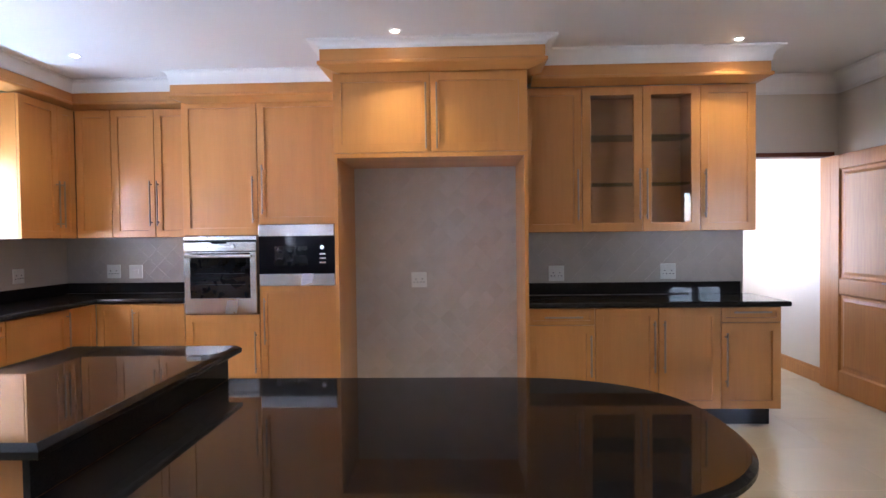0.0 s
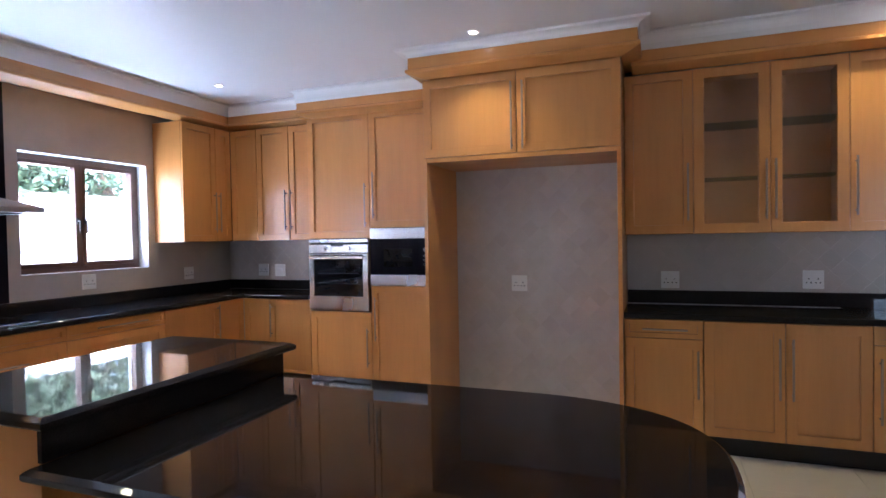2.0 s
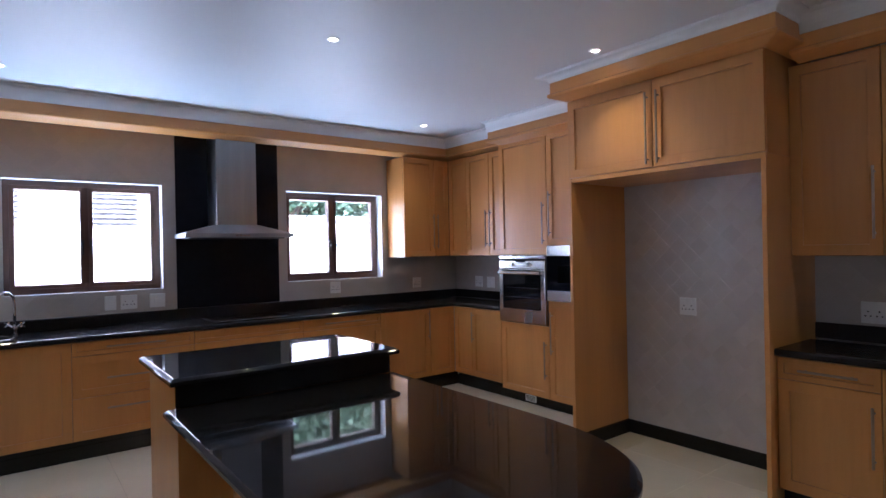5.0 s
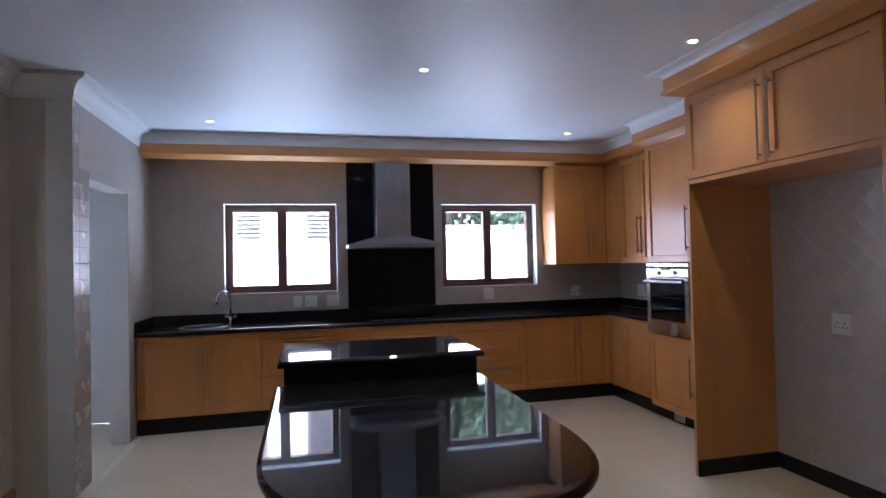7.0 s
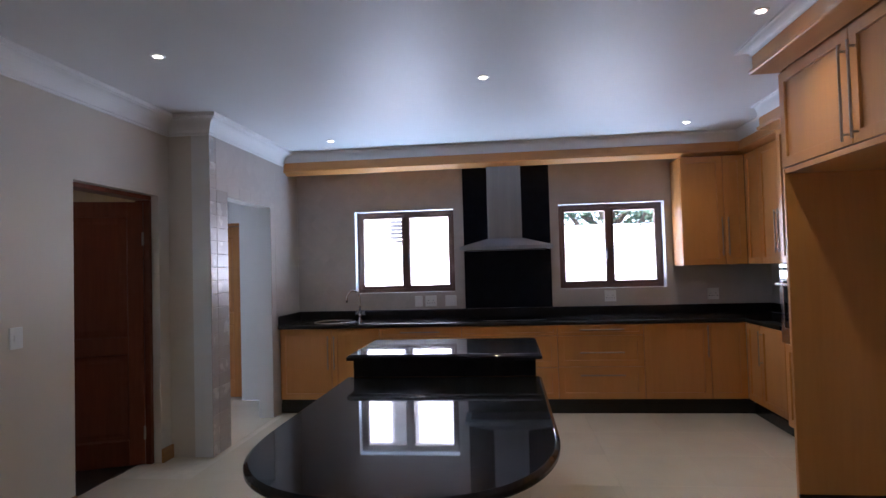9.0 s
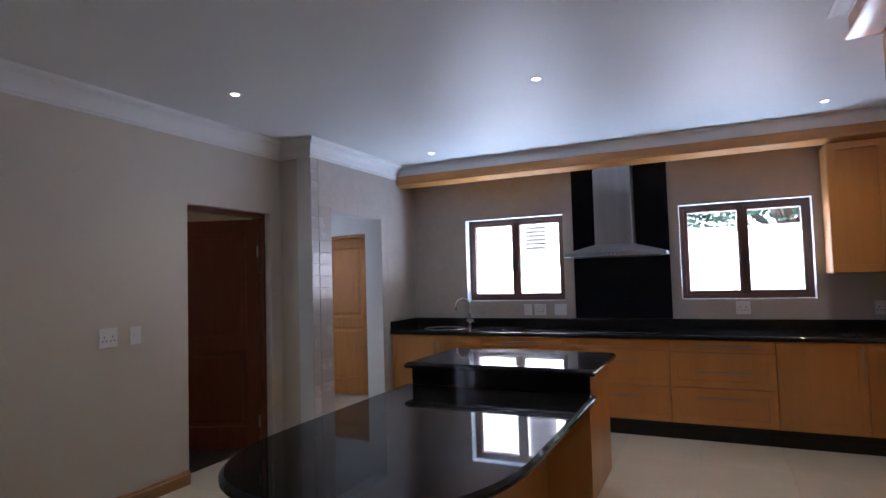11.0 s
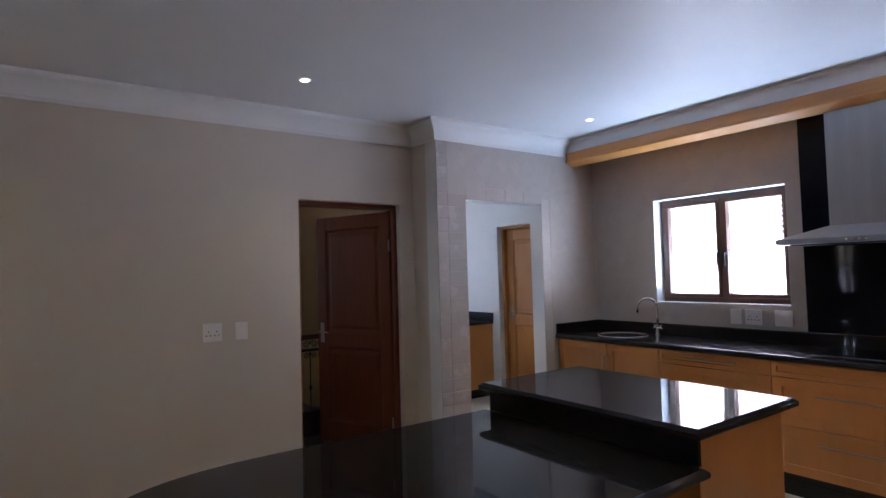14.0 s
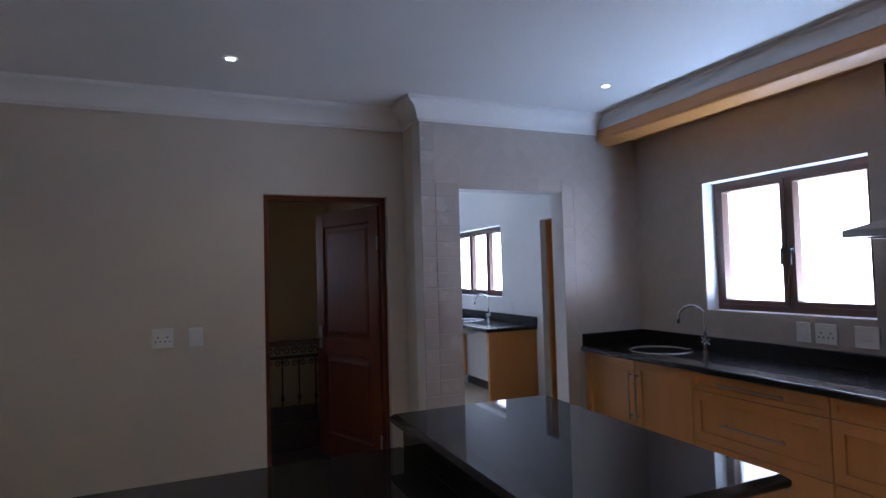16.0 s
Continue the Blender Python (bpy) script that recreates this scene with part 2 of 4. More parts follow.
M_IRON = plain("wrought_iron", (0.022, 0.018, 0.016), 0.5)
M_GLASS = glass("clear_glass")
M_SHELF = glass("glass_shelf", (0.72, 0.8, 0.76))
M_RACK = plain("dull_oven_rack", (0.05, 0.05, 0.055), 0.4, 0.6)
M_BULB = glow("lit_halogen", (1.0, 0.86, 0.66), 2.0)
M_EXT = plaster("white_outdoor_plaster", (0.84, 0.83, 0.81), 0.8, 0.04, 0.4)
M_PAVING = plaster("pale_concrete_paving", (0.6, 0.58, 0.54), 0.85, 0.12, 0.5)
M_SHUTTER = plain("grey_louvre_paint", (0.2, 0.19, 0.185), 0.6)
M_LEAF = foliage("tree_leaves", (0.07, 0.12, 0.07), (0.12, 0.19, 0.1))
M_BARK = plaster("grey_bark", (0.16, 0.12, 0.09), 0.9, 0.25, 0.8)
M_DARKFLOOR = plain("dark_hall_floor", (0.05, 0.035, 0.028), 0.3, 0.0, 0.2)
M_HALL = plaster("ochre_hall_paint", (0.58, 0.42, 0.24), 0.7, 0.05)


# ---- mesh helpers ----
def mesh_object(name, verts, faces, mat, parent=None, label="", smooth=False):
    me = bpy.data.meshes.new(name)
    me.from_pydata([tuple(v) for v in verts], [], faces)
    me.validate()
    bm = bmesh.new()
    bm.from_mesh(me)
    bmesh.ops.recalc_face_normals(bm, faces=bm.faces)
    bm.to_mesh(me)
    bm.free()
    me.materials.append(mat)
    if smooth:
        for p in me.polygons:
            p.use_smooth = True
    ob = new(name, me)
    if parent is not None:
        ob.parent = parent
    if label:
        tagged(ob, label)
    return ob


def part(name, bm, mat, parent, label="", smooth=False):
    me = bpy.data.meshes.new(name)
    bmesh.ops.recalc_face_normals(bm, faces=bm.faces)
    bm.to_mesh(me)
    bm.free()
    me.materials.append(mat)
    if smooth:
        for p in me.polygons:
            p.use_smooth = True
    ob = new(name, me)
    if parent is not None:
        ob.parent = parent
    if label:
        tagged(ob, label)
    return ob


def add_box(bm, x0, x1, y0, y1, z0, z1, bevel=0.0, m=None):
    r = bmesh.ops.create_cube(bm, size=1.0)
    vs = r["verts"]
    for v in vs:
        v.co = Vector((x0 + (v.co.x + 0.5) * (x1 - x0), y0 + (v.co.y + 0.5) * (y1 - y0), z0 + (v.co.z + 0.5) * (z1 - z0)))
    if bevel:
        es = list({e for v in vs for e in v.link_edges})
        out = bmesh.ops.bevel(bm, geom=es, offset=bevel, segments=2, affect="EDGES", profile=0.5)
        vs = list({v for f in out["faces"] for v in f.verts} | {v for v in vs if v.is_valid})
    if m is not None:
        for v in vs:
            v.co = m @ v.co
    return vs


def box_mesh(*dims, bevel=0.0):
    bm = bmesh.new()
    add_box(bm, *dims, bevel=bevel)
    return bm


def add_rod(bm, a, b, r, seg=10, r2=None):
    a, b = Vector(a), Vector(b)
    d = b - a
    out = bmesh.ops.create_cone(bm, cap_ends=True, segments=seg, radius1=r, radius2=r if r2 is None else r2, depth=d.length)
    m = Matrix.Translation((a + b) / 2) @ d.to_track_quat("Z", "Y").to_matrix().to_4x4()
    for v in out["verts"]:
        v.co = m @ v.co
    return out["verts"]


def tube(points, r, seg=8):
    bm = bmesh.new()
    pts = [Vector(p) for p in points]
    rings = []
    up = Vector((0, 0, 1))
    for i, p in enumerate(pts):
        d = (pts[min(i + 1, len(pts) - 1)] - pts[max(i - 1, 0)]).normalized()
        u = d.cross(up)
        if u.length < 1e-3:
            u = d.cross(Vector((1, 0, 0)))
        u.normalize()
        w = d.cross(u).normalized()
        if rings and i:
            u0 = last_u
            u = (u0 - d * u0.dot(d)).normalized()
            w = d.cross(u).normalized()
        last_u = u
        rr = r[i] if isinstance(r, (list, tuple)) else r
        rings.append([bm.verts.new(p + rr * (math.cos(k * math.tau / seg) * u + math.sin(k * math.tau / seg) * w)) for k in range(seg)])
    for a, b in zip(rings, rings[1:]):
        for k in range(seg):
            bm.faces.new((a[k], a[(k + 1) % seg], b[(k + 1) % seg], b[k]))
    bm.faces.new(rings[0])
    bm.faces.new(rings[-1])
    return bm


def thing(name, label, category, m=None, group="", kind=""):
    e = new(name)
    e.empty_display_size = 0.05
    if m is not None:
        e.matrix_world = m
    return tagged(e, label, category, group, kind)


def rings_mesh(rings, cap_first=True, cap_last=True, loop=False):
    """Rectangular rings (x0, x1, z0, z1, y), joined one to the next."""
    verts, faces = [], []
    for x0, x1, z0, z1, y in rings:
        verts += [(x0, y, z0), (x1, y, z0), (x1, y, z1), (x0, y, z1)]
    n = len(rings)
    for i in range(n if loop else n - 1):
        a, b = 4 * i, 4 * ((i + 1) % n)
        for k in range(4):
            faces.append((a + k, a + (k + 1) % 4, b + (k + 1) % 4, b + k))
    if not loop and cap_first:
        faces.append((3, 2, 1, 0))
    if not loop and cap_last:
        faces.append((4 * n - 4, 4 * n - 3, 4 * n - 2, 4 * n - 1))
    return verts, faces


def panel_rings(x0, x1, z0, z1, yf, thick=0.02, frame_w=0.058, sunk=0.013):
    def r(i, y):
        return (x0 + i, x1 - i, z0 + i, z1 - i, y)
    return [r(0, yf + thick), r(0, yf + 0.0025), r(0.0025, yf), r(frame_w, yf), r(frame_w + 0.0012, yf + 0.0015), r(frame_w + 0.0025, yf + sunk)]


def sweep(profile, path, name, mat, parent=None, label="", closed_profile=True, smooth=False):
    """A profile of (offset to the left of the path, height), carried along a path of (x, y) with mitred corners."""
    n = len(path)
    dirs = []
    for i in range(n - 1):
        d = Vector((path[i + 1][0] - path[i][0], path[i + 1][1] - path[i][1]))
        dirs.append(d.normalized())
    verts, faces = [], []
    for i in range(n):
        d0, d1 = dirs[max(i - 1, 0)], dirs[min(i, n - 2)]
        n0, n1 = Vector((-d0.y, d0.x)), Vector((-d1.y, d1.x))
        mm = (n0 + n1)
        mm /= max(mm.dot(n0), 1e-6)
        for o, z in profile:
            verts.append((path[i][0] + mm.x * o, path[i][1] + mm.y * o, z))
    k = len(profile)
    for i in range(n - 1):
        for j in range(k if closed_profile else k - 1):
            a, b = i * k + j, i * k + (j + 1) % k
            faces.append((a, b, b + k, a + k))
    if closed_profile:
        faces.append(tuple(range(k - 1, -1, -1)))
        faces.append(tuple((n - 1) * k + j for j in range(k)))
    return mesh_object(name, verts, faces, mat, parent, label, smooth)


def holed_wall(name, axis, p0, p1, u0, u1, z0, z1, holes, mat, label):
    """A wall that stands across axis between p0 and p1 and runs from u0 to u1, with holes (u0, u1, z0, z1) cut through."""
    us = sorted({u0, u1, *[h[0] for h in holes], *[h[1] for h in holes]})
    zs = sorted({z0, z1, *[h[2] for h in holes], *[h[3] for h in holes]})
    us, zs = [u for u in us if u0 <= u <= u1], [z for z in zs if z0 <= z <= z1]

    def solid(i, j):
        if not (0 <= i < len(us) - 1 and 0 <= j < len(zs) - 1):
            return False
        cu, cz = (us[i] + us[i + 1]) / 2, (zs[j] + zs[j + 1]) / 2
        return not any(h[0] < cu < h[1] and h[2] < cz < h[3] for h in holes)

    def at(p, u, z):
        return (p, u, z) if axis == "x" else (u, p, z)
    bm = bmesh.new()

    def quad(*pts):
        bm.faces.new([bm.verts.new(at(*p)) for p in pts])
    for i in range(len(us) - 1):
        for j in range(len(zs) - 1):
            if not solid(i, j):
                continue
            a, b, c, d = us[i], us[i + 1], zs[j], zs[j + 1]
            for p in (p0, p1):
                quad((p, a, c), (p, b, c), (p, b, d), (p, a, d))
            if not solid(i - 1, j):
                quad((p0, a, c), (p1, a, c), (p1, a, d), (p0, a, d))
            if not solid(i + 1, j):
                quad((p0, b, c), (p1, b, c), (p1, b, d), (p0, b, d))
            if not solid(i, j - 1):
                quad((p0, a, c), (p1, a, c), (p1, b, c), (p0, b, c))
            if not solid(i, j + 1):
                quad((p0, a, d), (p1, a, d), (p1, b, d), (p0, b, d))
    bmesh.ops.remove_doubles(bm, verts=bm.verts, dist=1e-5)
    return tagged(part(name, bm, mat, None), label, "wall", kind="structure")


def slab(name, dims, mat, label, category):
    return tagged(part(name, box_mesh(*dims), mat, None), label, category, kind="structure")


# ---- structure ----
W1 = (0.675, 1.795, 1.19, 2.105)
W2 = (2.943, 4.052, 1.19, 2.105)
PW = (-3.95, -2.37, 1.19, 2.07)
PD = (-1.49, -0.70, 0.0, 2.045)
wall_west = holed_wall("wall_west", "x", WX - 0.28, WX, -5.0, NL + 0.2, 0, CEIL + 0.2, [W1, W2, PW, PD], M_REVEAL, "west wall with two windows, white reveals")
wall_pantry = holed_wall("wall_pantry", "y", PY - 0.15, PY, WX, -1.535, 0, CEIL, [(-2.72, -1.832, -0.01, 2.115)], M_REVEAL, "tiled wall with an open doorway to the scullery")
holed_wall("wall_pier", "x", -1.72, -1.535, -0.53, PY - 0.15, 0, CEIL, [], M_WALL, "painted pier beside the scullery doorway")
# The second hole holds the added, unseen window.
wall_south = holed_wall("wall_south", "y", SY - 0.18, SY, -1.535, 10.4, 0, CEIL, [(-1.40, -0.508, -0.01, 2.09), (3.6, 4.6, 0.9, 2.1)], M_WALL, "cream painted wall with a doorway to the dark hall")
wall_north = holed_wall("wall_north", "y", NY, NL + 0.2, -0.735, 2.44, 0, CEIL, [], M_REVEAL, "north wall behind the refrigerator alcove")
wall_north_deep = holed_wall("wall_north_west", "y", NL, NL + 0.2, WX, -0.735, 0, CEIL, [], M_REVEAL, "north wall behind the corner cupboards")
holed_wall("wall_passage_door", "y", 5.05, 5.2, 2.44, EX, 0, CEIL, [(2.5, 3.42, -0.01, 2.085)], M_WALL, "painted wall round the passage doorway")
holed_wall("wall_east", "x", EX, EX + 0.2, 3.2, 9.0, 0, CEIL, [], M_WALL, "painted east wall beside the open door")
# Unseen east end, stretched away so that less light bounces back.
holed_wall("wall_east_return", "y", 3.0, 3.2, EX, 10.4, 0, CEIL, [], M_WALL, "painted wall returning eastwards")
holed_wall("wall_east_end", "x", 10.2, 10.4, SY, 3.0, 0, CEIL, [], M_WALL, "unseen painted wall closing the room, set far off to cut bounce")
holed_wall("wall_passage_west", "x", 2.26, 2.44, 5.31, 9.0, 0, CEIL, [(5.75, 7.05, 0.85, 2.15)], M_WHITE, "white passage wall with an unseen window opening added for light")
holed_wall("wall_passage_end", "y", 9.0, 9.2, 2.26, EX + 0.2, 0, CEIL, [], M_WHITE, "white wall closing the passage")
holed_wall("wall_pantry_south", "y", -5.0, -4.8, WX, -1.5, 0, CEIL, [], M_WHITE, "white far wall of the scullery")
holed_wall("wall_pantry_east", "x", -1.72, -1.55, -4.8, -0.53, 0, CEIL, [], M_WHITE, "white side wall of the scullery")
holed_wall("wall_hall_lining", "x", -1.5495, -1.52, -3.2, SY - 0.18, -1.0, CEIL, [], M_HALL, "ochre wall beside the hall door")
# The hole is an unseen opening, added to let some daylight into the hall.
holed_wall("wall_hall_back", "y", -3.4, -3.2, -1.55, 2.2, -1.0, CEIL, [(0.9, 1.7, 1.3, 2.15)], M_HALL, "ochre wall at the back of the hall")
holed_wall("wall_hall_side", "x", 2.0, 2.2, -3.2, SY - 0.18, -1.0, CEIL, [], M_HALL, "ochre wall at the side of the hall")
slab("ceiling", (WX - 0.28, 10.4, -5.0, 9.2, CEIL, CEIL + 0.15), M_CEIL, "white satin-painted ceiling", "ceiling")
slab("floor_base", (WX, 10.3, PY, 9.2, -0.15, -0.006), M_FLOORJOINT, "pale joints under the floor tiles", "floor")
slab("floor_base_south", (-1.535, 10.3, SY - 0.18, PY, -0.15, -0.006), M_FLOORJOINT, "pale joints under the floor tiles", "floor")
slab("floor_scullery", (WX, -1.535, -4.8, PY, -0.15, -0.003), M_FLOORTILE, "cream porcelain scullery floor", "floor")
slab("floor_threshold", (WX - 0.28, WX, PD[0], PD[1], -0.15, -0.001), M_FLOORTILE, "pale stone threshold of the outside door", "floor")
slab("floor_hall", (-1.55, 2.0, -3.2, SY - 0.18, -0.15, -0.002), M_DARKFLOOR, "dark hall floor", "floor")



def grout_faces(ob, normal, mat=M_GROUT):
    ob.data.materials.append(mat)
    for p in ob.data.polygons:
        if p.normal.dot(Vector(normal)) > 0.9 and abs(p.center.dot(Vector(normal)) - max(q.center.dot(Vector(normal)) for q in ob.data.polygons)) < 0.01 and (normal[0] == 0 or p.center.y > 0):
            p.material_index = 1


grout_faces(wall_west, (1, 0, 0))
grout_faces(wall_pantry, (0, 1, 0), M_GROUT_DARK)
grout_faces(wall_north, (0, -1, 0))
grout_faces(wall_north_deep, (0, -1, 0))

# cornices of the ceiling
COVE = [(0.0, 2.588), (0.012, 2.588), (0.014, 2.602), (0.022, 2.606)]
COVE += [(0.022 + 0.078 * (1 - math.cos(a)), 2.606 + 0.1 * math.sin(a)) for a in [math.pi / 2 * k / 7 for k in range(1, 8)]]
COVE += [(0.104, 2.712), (0.118, 2.714), (0.12, CEIL + 0.002), (0.0, CEIL + 0.002)]


def boards(name, label, category, group, profile, path, mat, piece):
    """The same sweep as one thing of straight lengths, mitred where they meet."""
    top = thing(name, label, category, pose(path[0][0], path[0][1], 0), group)
    ins = top.matrix_world.translation
    k = len(profile)
    whole = sweep(profile, path, piece, mat)
    co = [v.co.copy() for v in whole.data.vertices]
    bpy.data.objects.remove(whole)
    for i in range(len(path) - 1):
        vs = [tuple(c - ins) for c in co[i * k:(i + 2) * k]]
        fs = [(j, (j + 1) % k, (j + 1) % k + k, j + k) for j in range(k)] + [tuple(range(k - 1, -1, -1)), tuple(range(k, 2 * k))]
        mesh_object(piece, vs, fs, mat, top)
    return top


def structure(ob, label, category):
    return tagged(ob, label, category, kind="structure")


structure(sweep(COVE, [(-3.07, PY), (-1.535, PY), (-1.535, SY), (10.2, SY)], "trim_cornice_south", M_CORNICE), "white moulded ceiling cornice", "cornice")
structure(sweep(COVE, [(EX, 3.3), (EX, 5.05), (2.44, 5.05), (2.44, NY)], "trim_cornice_east", M_CORNICE), "white moulded ceiling cornice", "cornice")


def small_cove(z0, top=CEIL + 0.002, d=0.075):
    return [(-0.01, z0), (0.006, z0), (0.008, z0 + 0.012)] + [(0.008 + (d - 0.02) * (1 - math.cos(math.pi / 2 * k / 5)), z0 + 0.012 + (top - z0 - 0.032) * math.sin(math.pi / 2 * k / 5)) for k in range(1, 6)] + [(d, top - 0.016), (d, top), (-0.01, top)]


def fascia(z0, z1):
    return [(-0.11, z0 - 0.03), (-0.1, z0 - 0.034), (-0.035, z0 - 0.018), (0.008, z0 - 0.006), (0.016, z0), (0.016, z0 + 0.016), (0.010, z0 + 0.022), (0.0, z0 + 0.024), (0.0, z1), (-0.11, z1)]


RIGHT = [(2.42, NY), (2.42, 4.19), (0.7, 4.19)]
FRIDGE = [(0.75, 4.42), (0.75, 3.885), (-0.795, 3.885), (-0.795, 4.62)]
LEFT = [(-0.73, 4.49), (-2.155, 4.49), (-2.155, 4.69), (-3.095, 4.69), (-3.095, PY)]
structure(sweep(small_cove(2.632), RIGHT, "trim_cove_right", M_CORNICE), "white cove above the wall cupboards", "cornice")
structure(sweep(small_cove(2.687), FRIDGE, "trim_cove_middle", M_CORNICE), "white cove above the refrigerator cupboard", "cornice")
structure(sweep(small_cove(2.63, d=0.044), LEFT, "trim_cove_left", M_CORNICE), "white cove above the corner cupboards", "cornice")
boards("wooden_pelmet", "honey maple pelmet above the glazed wall cupboards", "pelmet", "wooden pelmets", fascia(2.535, 2.632), RIGHT, M_WOOD_X, "board")
boards("wooden_pelmet", "honey maple pelmet above the refrigerator alcove", "pelmet", "wooden pelmets", fascia(2.585, 2.687), FRIDGE, M_WOOD_X, "board")
boards("wooden_pelmet", "long honey maple pelmet over windows and corner cupboards", "pelmet", "wooden pelmets", fascia(2.535, 2.63), LEFT, M_WOOD_Y, "board")
tagged(part("soffit_board", box_mesh(WX + 0.006, -3.19, PY + 0.002, 4.085, 2.568, 2.588, bevel=0.002), M_WOOD_Y, None), "maple board closing the pelmet above the windows", "board", kind="structure")

# skirtings
structure(sweep([(0, 0), (0.018, 0), (0.018, 0.075), (0.012, 0.085), (0.012, 0.097), (0.006, 0.105), (0, 0.105)], [(-0.508, SY), (10.2, SY)], "baseboard_south", M_SKIRT), "brown timber skirting board", "skirting")
structure(sweep([(0, 0), (0.018, 0), (0.018, 0.075), (0.012, 0.085), (0.012, 0.097), (0.006, 0.105), (0, 0.105)], [(-1.535, SY + 0.02), (-1.535, SY), (-1.40, SY)], "baseboard_pier", M_SKIRT), "brown timber skirting board", "skirting")
structure(sweep([(0, 0), (0.02, 0), (0.02, 0.1), (0.012, 0.118), (0.012, 0.13), (0, 0.14)], [(EX, 5.2), (EX, 9.0)], "baseboard_passage", M_DOOR), "varnished timber skirting board in the passage", "skirting")
structure(sweep([(0, 0), (0.015, 0), (0.015, 0.1), (0, 0.103)], [(0.614, NY), (-0.709, NY), (-0.709, 4.0)], "baseboard_alcove", M_GRANITE), "black granite skirting in the alcove", "skirting")


# ---- windows ----
def window(name, hole, x_frame, sashes, mat, label, m=None):
    y0, y1, z0, z1 = hole
    top = thing(name, label, "window", m or pose(x_frame, y0, z0, 0, 0, 90), kind="structure")
    w, h = y1 - y0, z1 - z0
    v, f = rings_mesh([(0, w, 0, h, 0.06), (0, w, 0, h, 0.0), (0.04, w - 0.04, 0.04, h - 0.04, 0.0), (0.045, w - 0.045, 0.045, h - 0.045, 0.06)], loop=True)
    mesh_object("window_frame", v, f, mat, top)
    k = len(sashes)
    span = (w - 0.08) / k
    for i in range(k - 1):
        xm = 0.04 + span * (i + 1)
        part("mullion", box_mesh(xm - 0.0147, xm + 0.0147, 0.0, 0.058, 0.04, h - 0.04, bevel=0.002), mat, top)
    for i, opens in enumerate(sashes):
        a, b = 0.042 + span * i + (0.013 if i else 0), 0.038 + span * (i + 1) - (0.013 if i < k - 1 else 0)
        c, d, s = 0.042, h - 0.042, 0.03
        v, f = rings_mesh([(a, b, c, d, 0.05), (a, b, c, d, -0.006), (a + s, b - s, c + s, d - s, -0.006), (a + s + 0.006, b - s - 0.006, c + s + 0.006, d - s - 0.006, 0.03), (a + s + 0.006, b - s - 0.006, c + s + 0.006, d - s - 0.006, 0.05)], loop=True)
        sash = mesh_object("sash", v, f, mat, top)
        pane = part("pane", box_mesh(a + s + 0.002, b - s - 0.002, 0.034, 0.038, c + s + 0.002, d - s - 0.002), M_GLASS, sash)
        pane.visible_shadow = False
        if opens:
            hx = b - 0.015 if opens > 0 else a + 0.015
            bm = box_mesh(hx - 0.01, hx + 0.01, -0.016, -0.006, 0.42 * h, 0.42 * h + 0.05, bevel=0.002)
            add_box(bm, hx - 0.006, hx + 0.006, -0.034, -0.014, 0.42 * h + 0.02, 0.42 * h + 0.032, 0.002)
            add_box(bm, hx - 0.007, hx + 0.007, -0.04, -0.03, 0.42 * h - 0.075, 0.42 * h + 0.034, 0.003)
            part("latch", bm, M_RACK, sash, "small dark metal casement latch")
    return top


window("window_1", W1, WX - 0.11, (1, -1), M_WINWOOD, "two-sash dark timber window above the sink worktop")
window("window_2", W2, WX - 0.11, (1, -1), M_WINWOOD, "two-sash dark timber window beside the corner cupboards")
window("window_3", PW, WX - 0.11, (0, 1, 0), M_WINWOOD, "three-sash dark timber window in the scullery")
# Out-of-view window, added as the opening for the south fill lamp.
window("window_4", (3.6, 4.6, 0.9, 2.1), 0, (1, -1), M_WINWOOD, "unseen two-sash dark timber window added to light the end cupboards", pose(4.6, SY - 0.06, 0.9, 0, 0, 180))


# ---- panelled doors ----
def door_leaf(parent, w, h, mat, x0=0.0, y0=0.0, thick=0.04):
    stile, top_r, mid_z, mid_r, bot_r = 0.11, 0.12, 0.86, 0.13, 0.2
    y1 = y0 + thick
    for a, b in ((x0, x0 + stile), (x0 + w - stile, x0 + w)):
        part("stile", box_mesh(a, b, y0, y1, 0.008, h, bevel=0.003), mat, parent)
    for c, d in ((0.008, bot_r), (mid_z, mid_z + mid_r), (h - top_r, h)):
        part("rail", box_mesh(x0 + stile, x0 + w - stile, y0 + 0.0015, y1 - 0.0015, c, d, bevel=0.003), mat, parent)
    for c, d in ((bot_r, mid_z), (mid_z + mid_r, h - top_r)):
        a, b = x0 + stile, x0 + w - stile

        def r(i, y):
            return (a + i, b - i, c + i, d - i, y)
        v, f = rings_mesh([r(0, y0 + 0.005), r(0.012, y0 + 0.016), r(0.035, y0 + 0.016), r(0.06, y0 + 0.009), r(0.061, y0 + 0.009)], cap_first=False)
        v2, f2 = rings_mesh([r(0, y1 - 0.005), r(0.012, y1 - 0.016), r(0.035, y1 - 0.016), r(0.06, y1 - 0.009), r(0.061, y1 - 0.009)], cap_first=False)
        n = len(v)
        mesh_object("door_panel", v + v2, f + [tuple(i + n for i in q) for q in f2], mat, parent)


def lever(parent, x, z, y, side, flip):
    bm = box_mesh(x - 0.022, x + 0.022, min(y, y + side * 0.008), max(y, y + side * 0.008), z - 0.1, z + 0.08, bevel=0.002)
    add_rod(bm, (x, y, z), (x, y + side * 0.05, z), 0.009)
    add_rod(bm, (x, y + side * 0.05, z), (x + flip * 0.11, y + side * 0.052, z - 0.004), 0.008)
    part("door_handle", bm, M_HANDLE, parent, "satin metal lever handle on a plate")


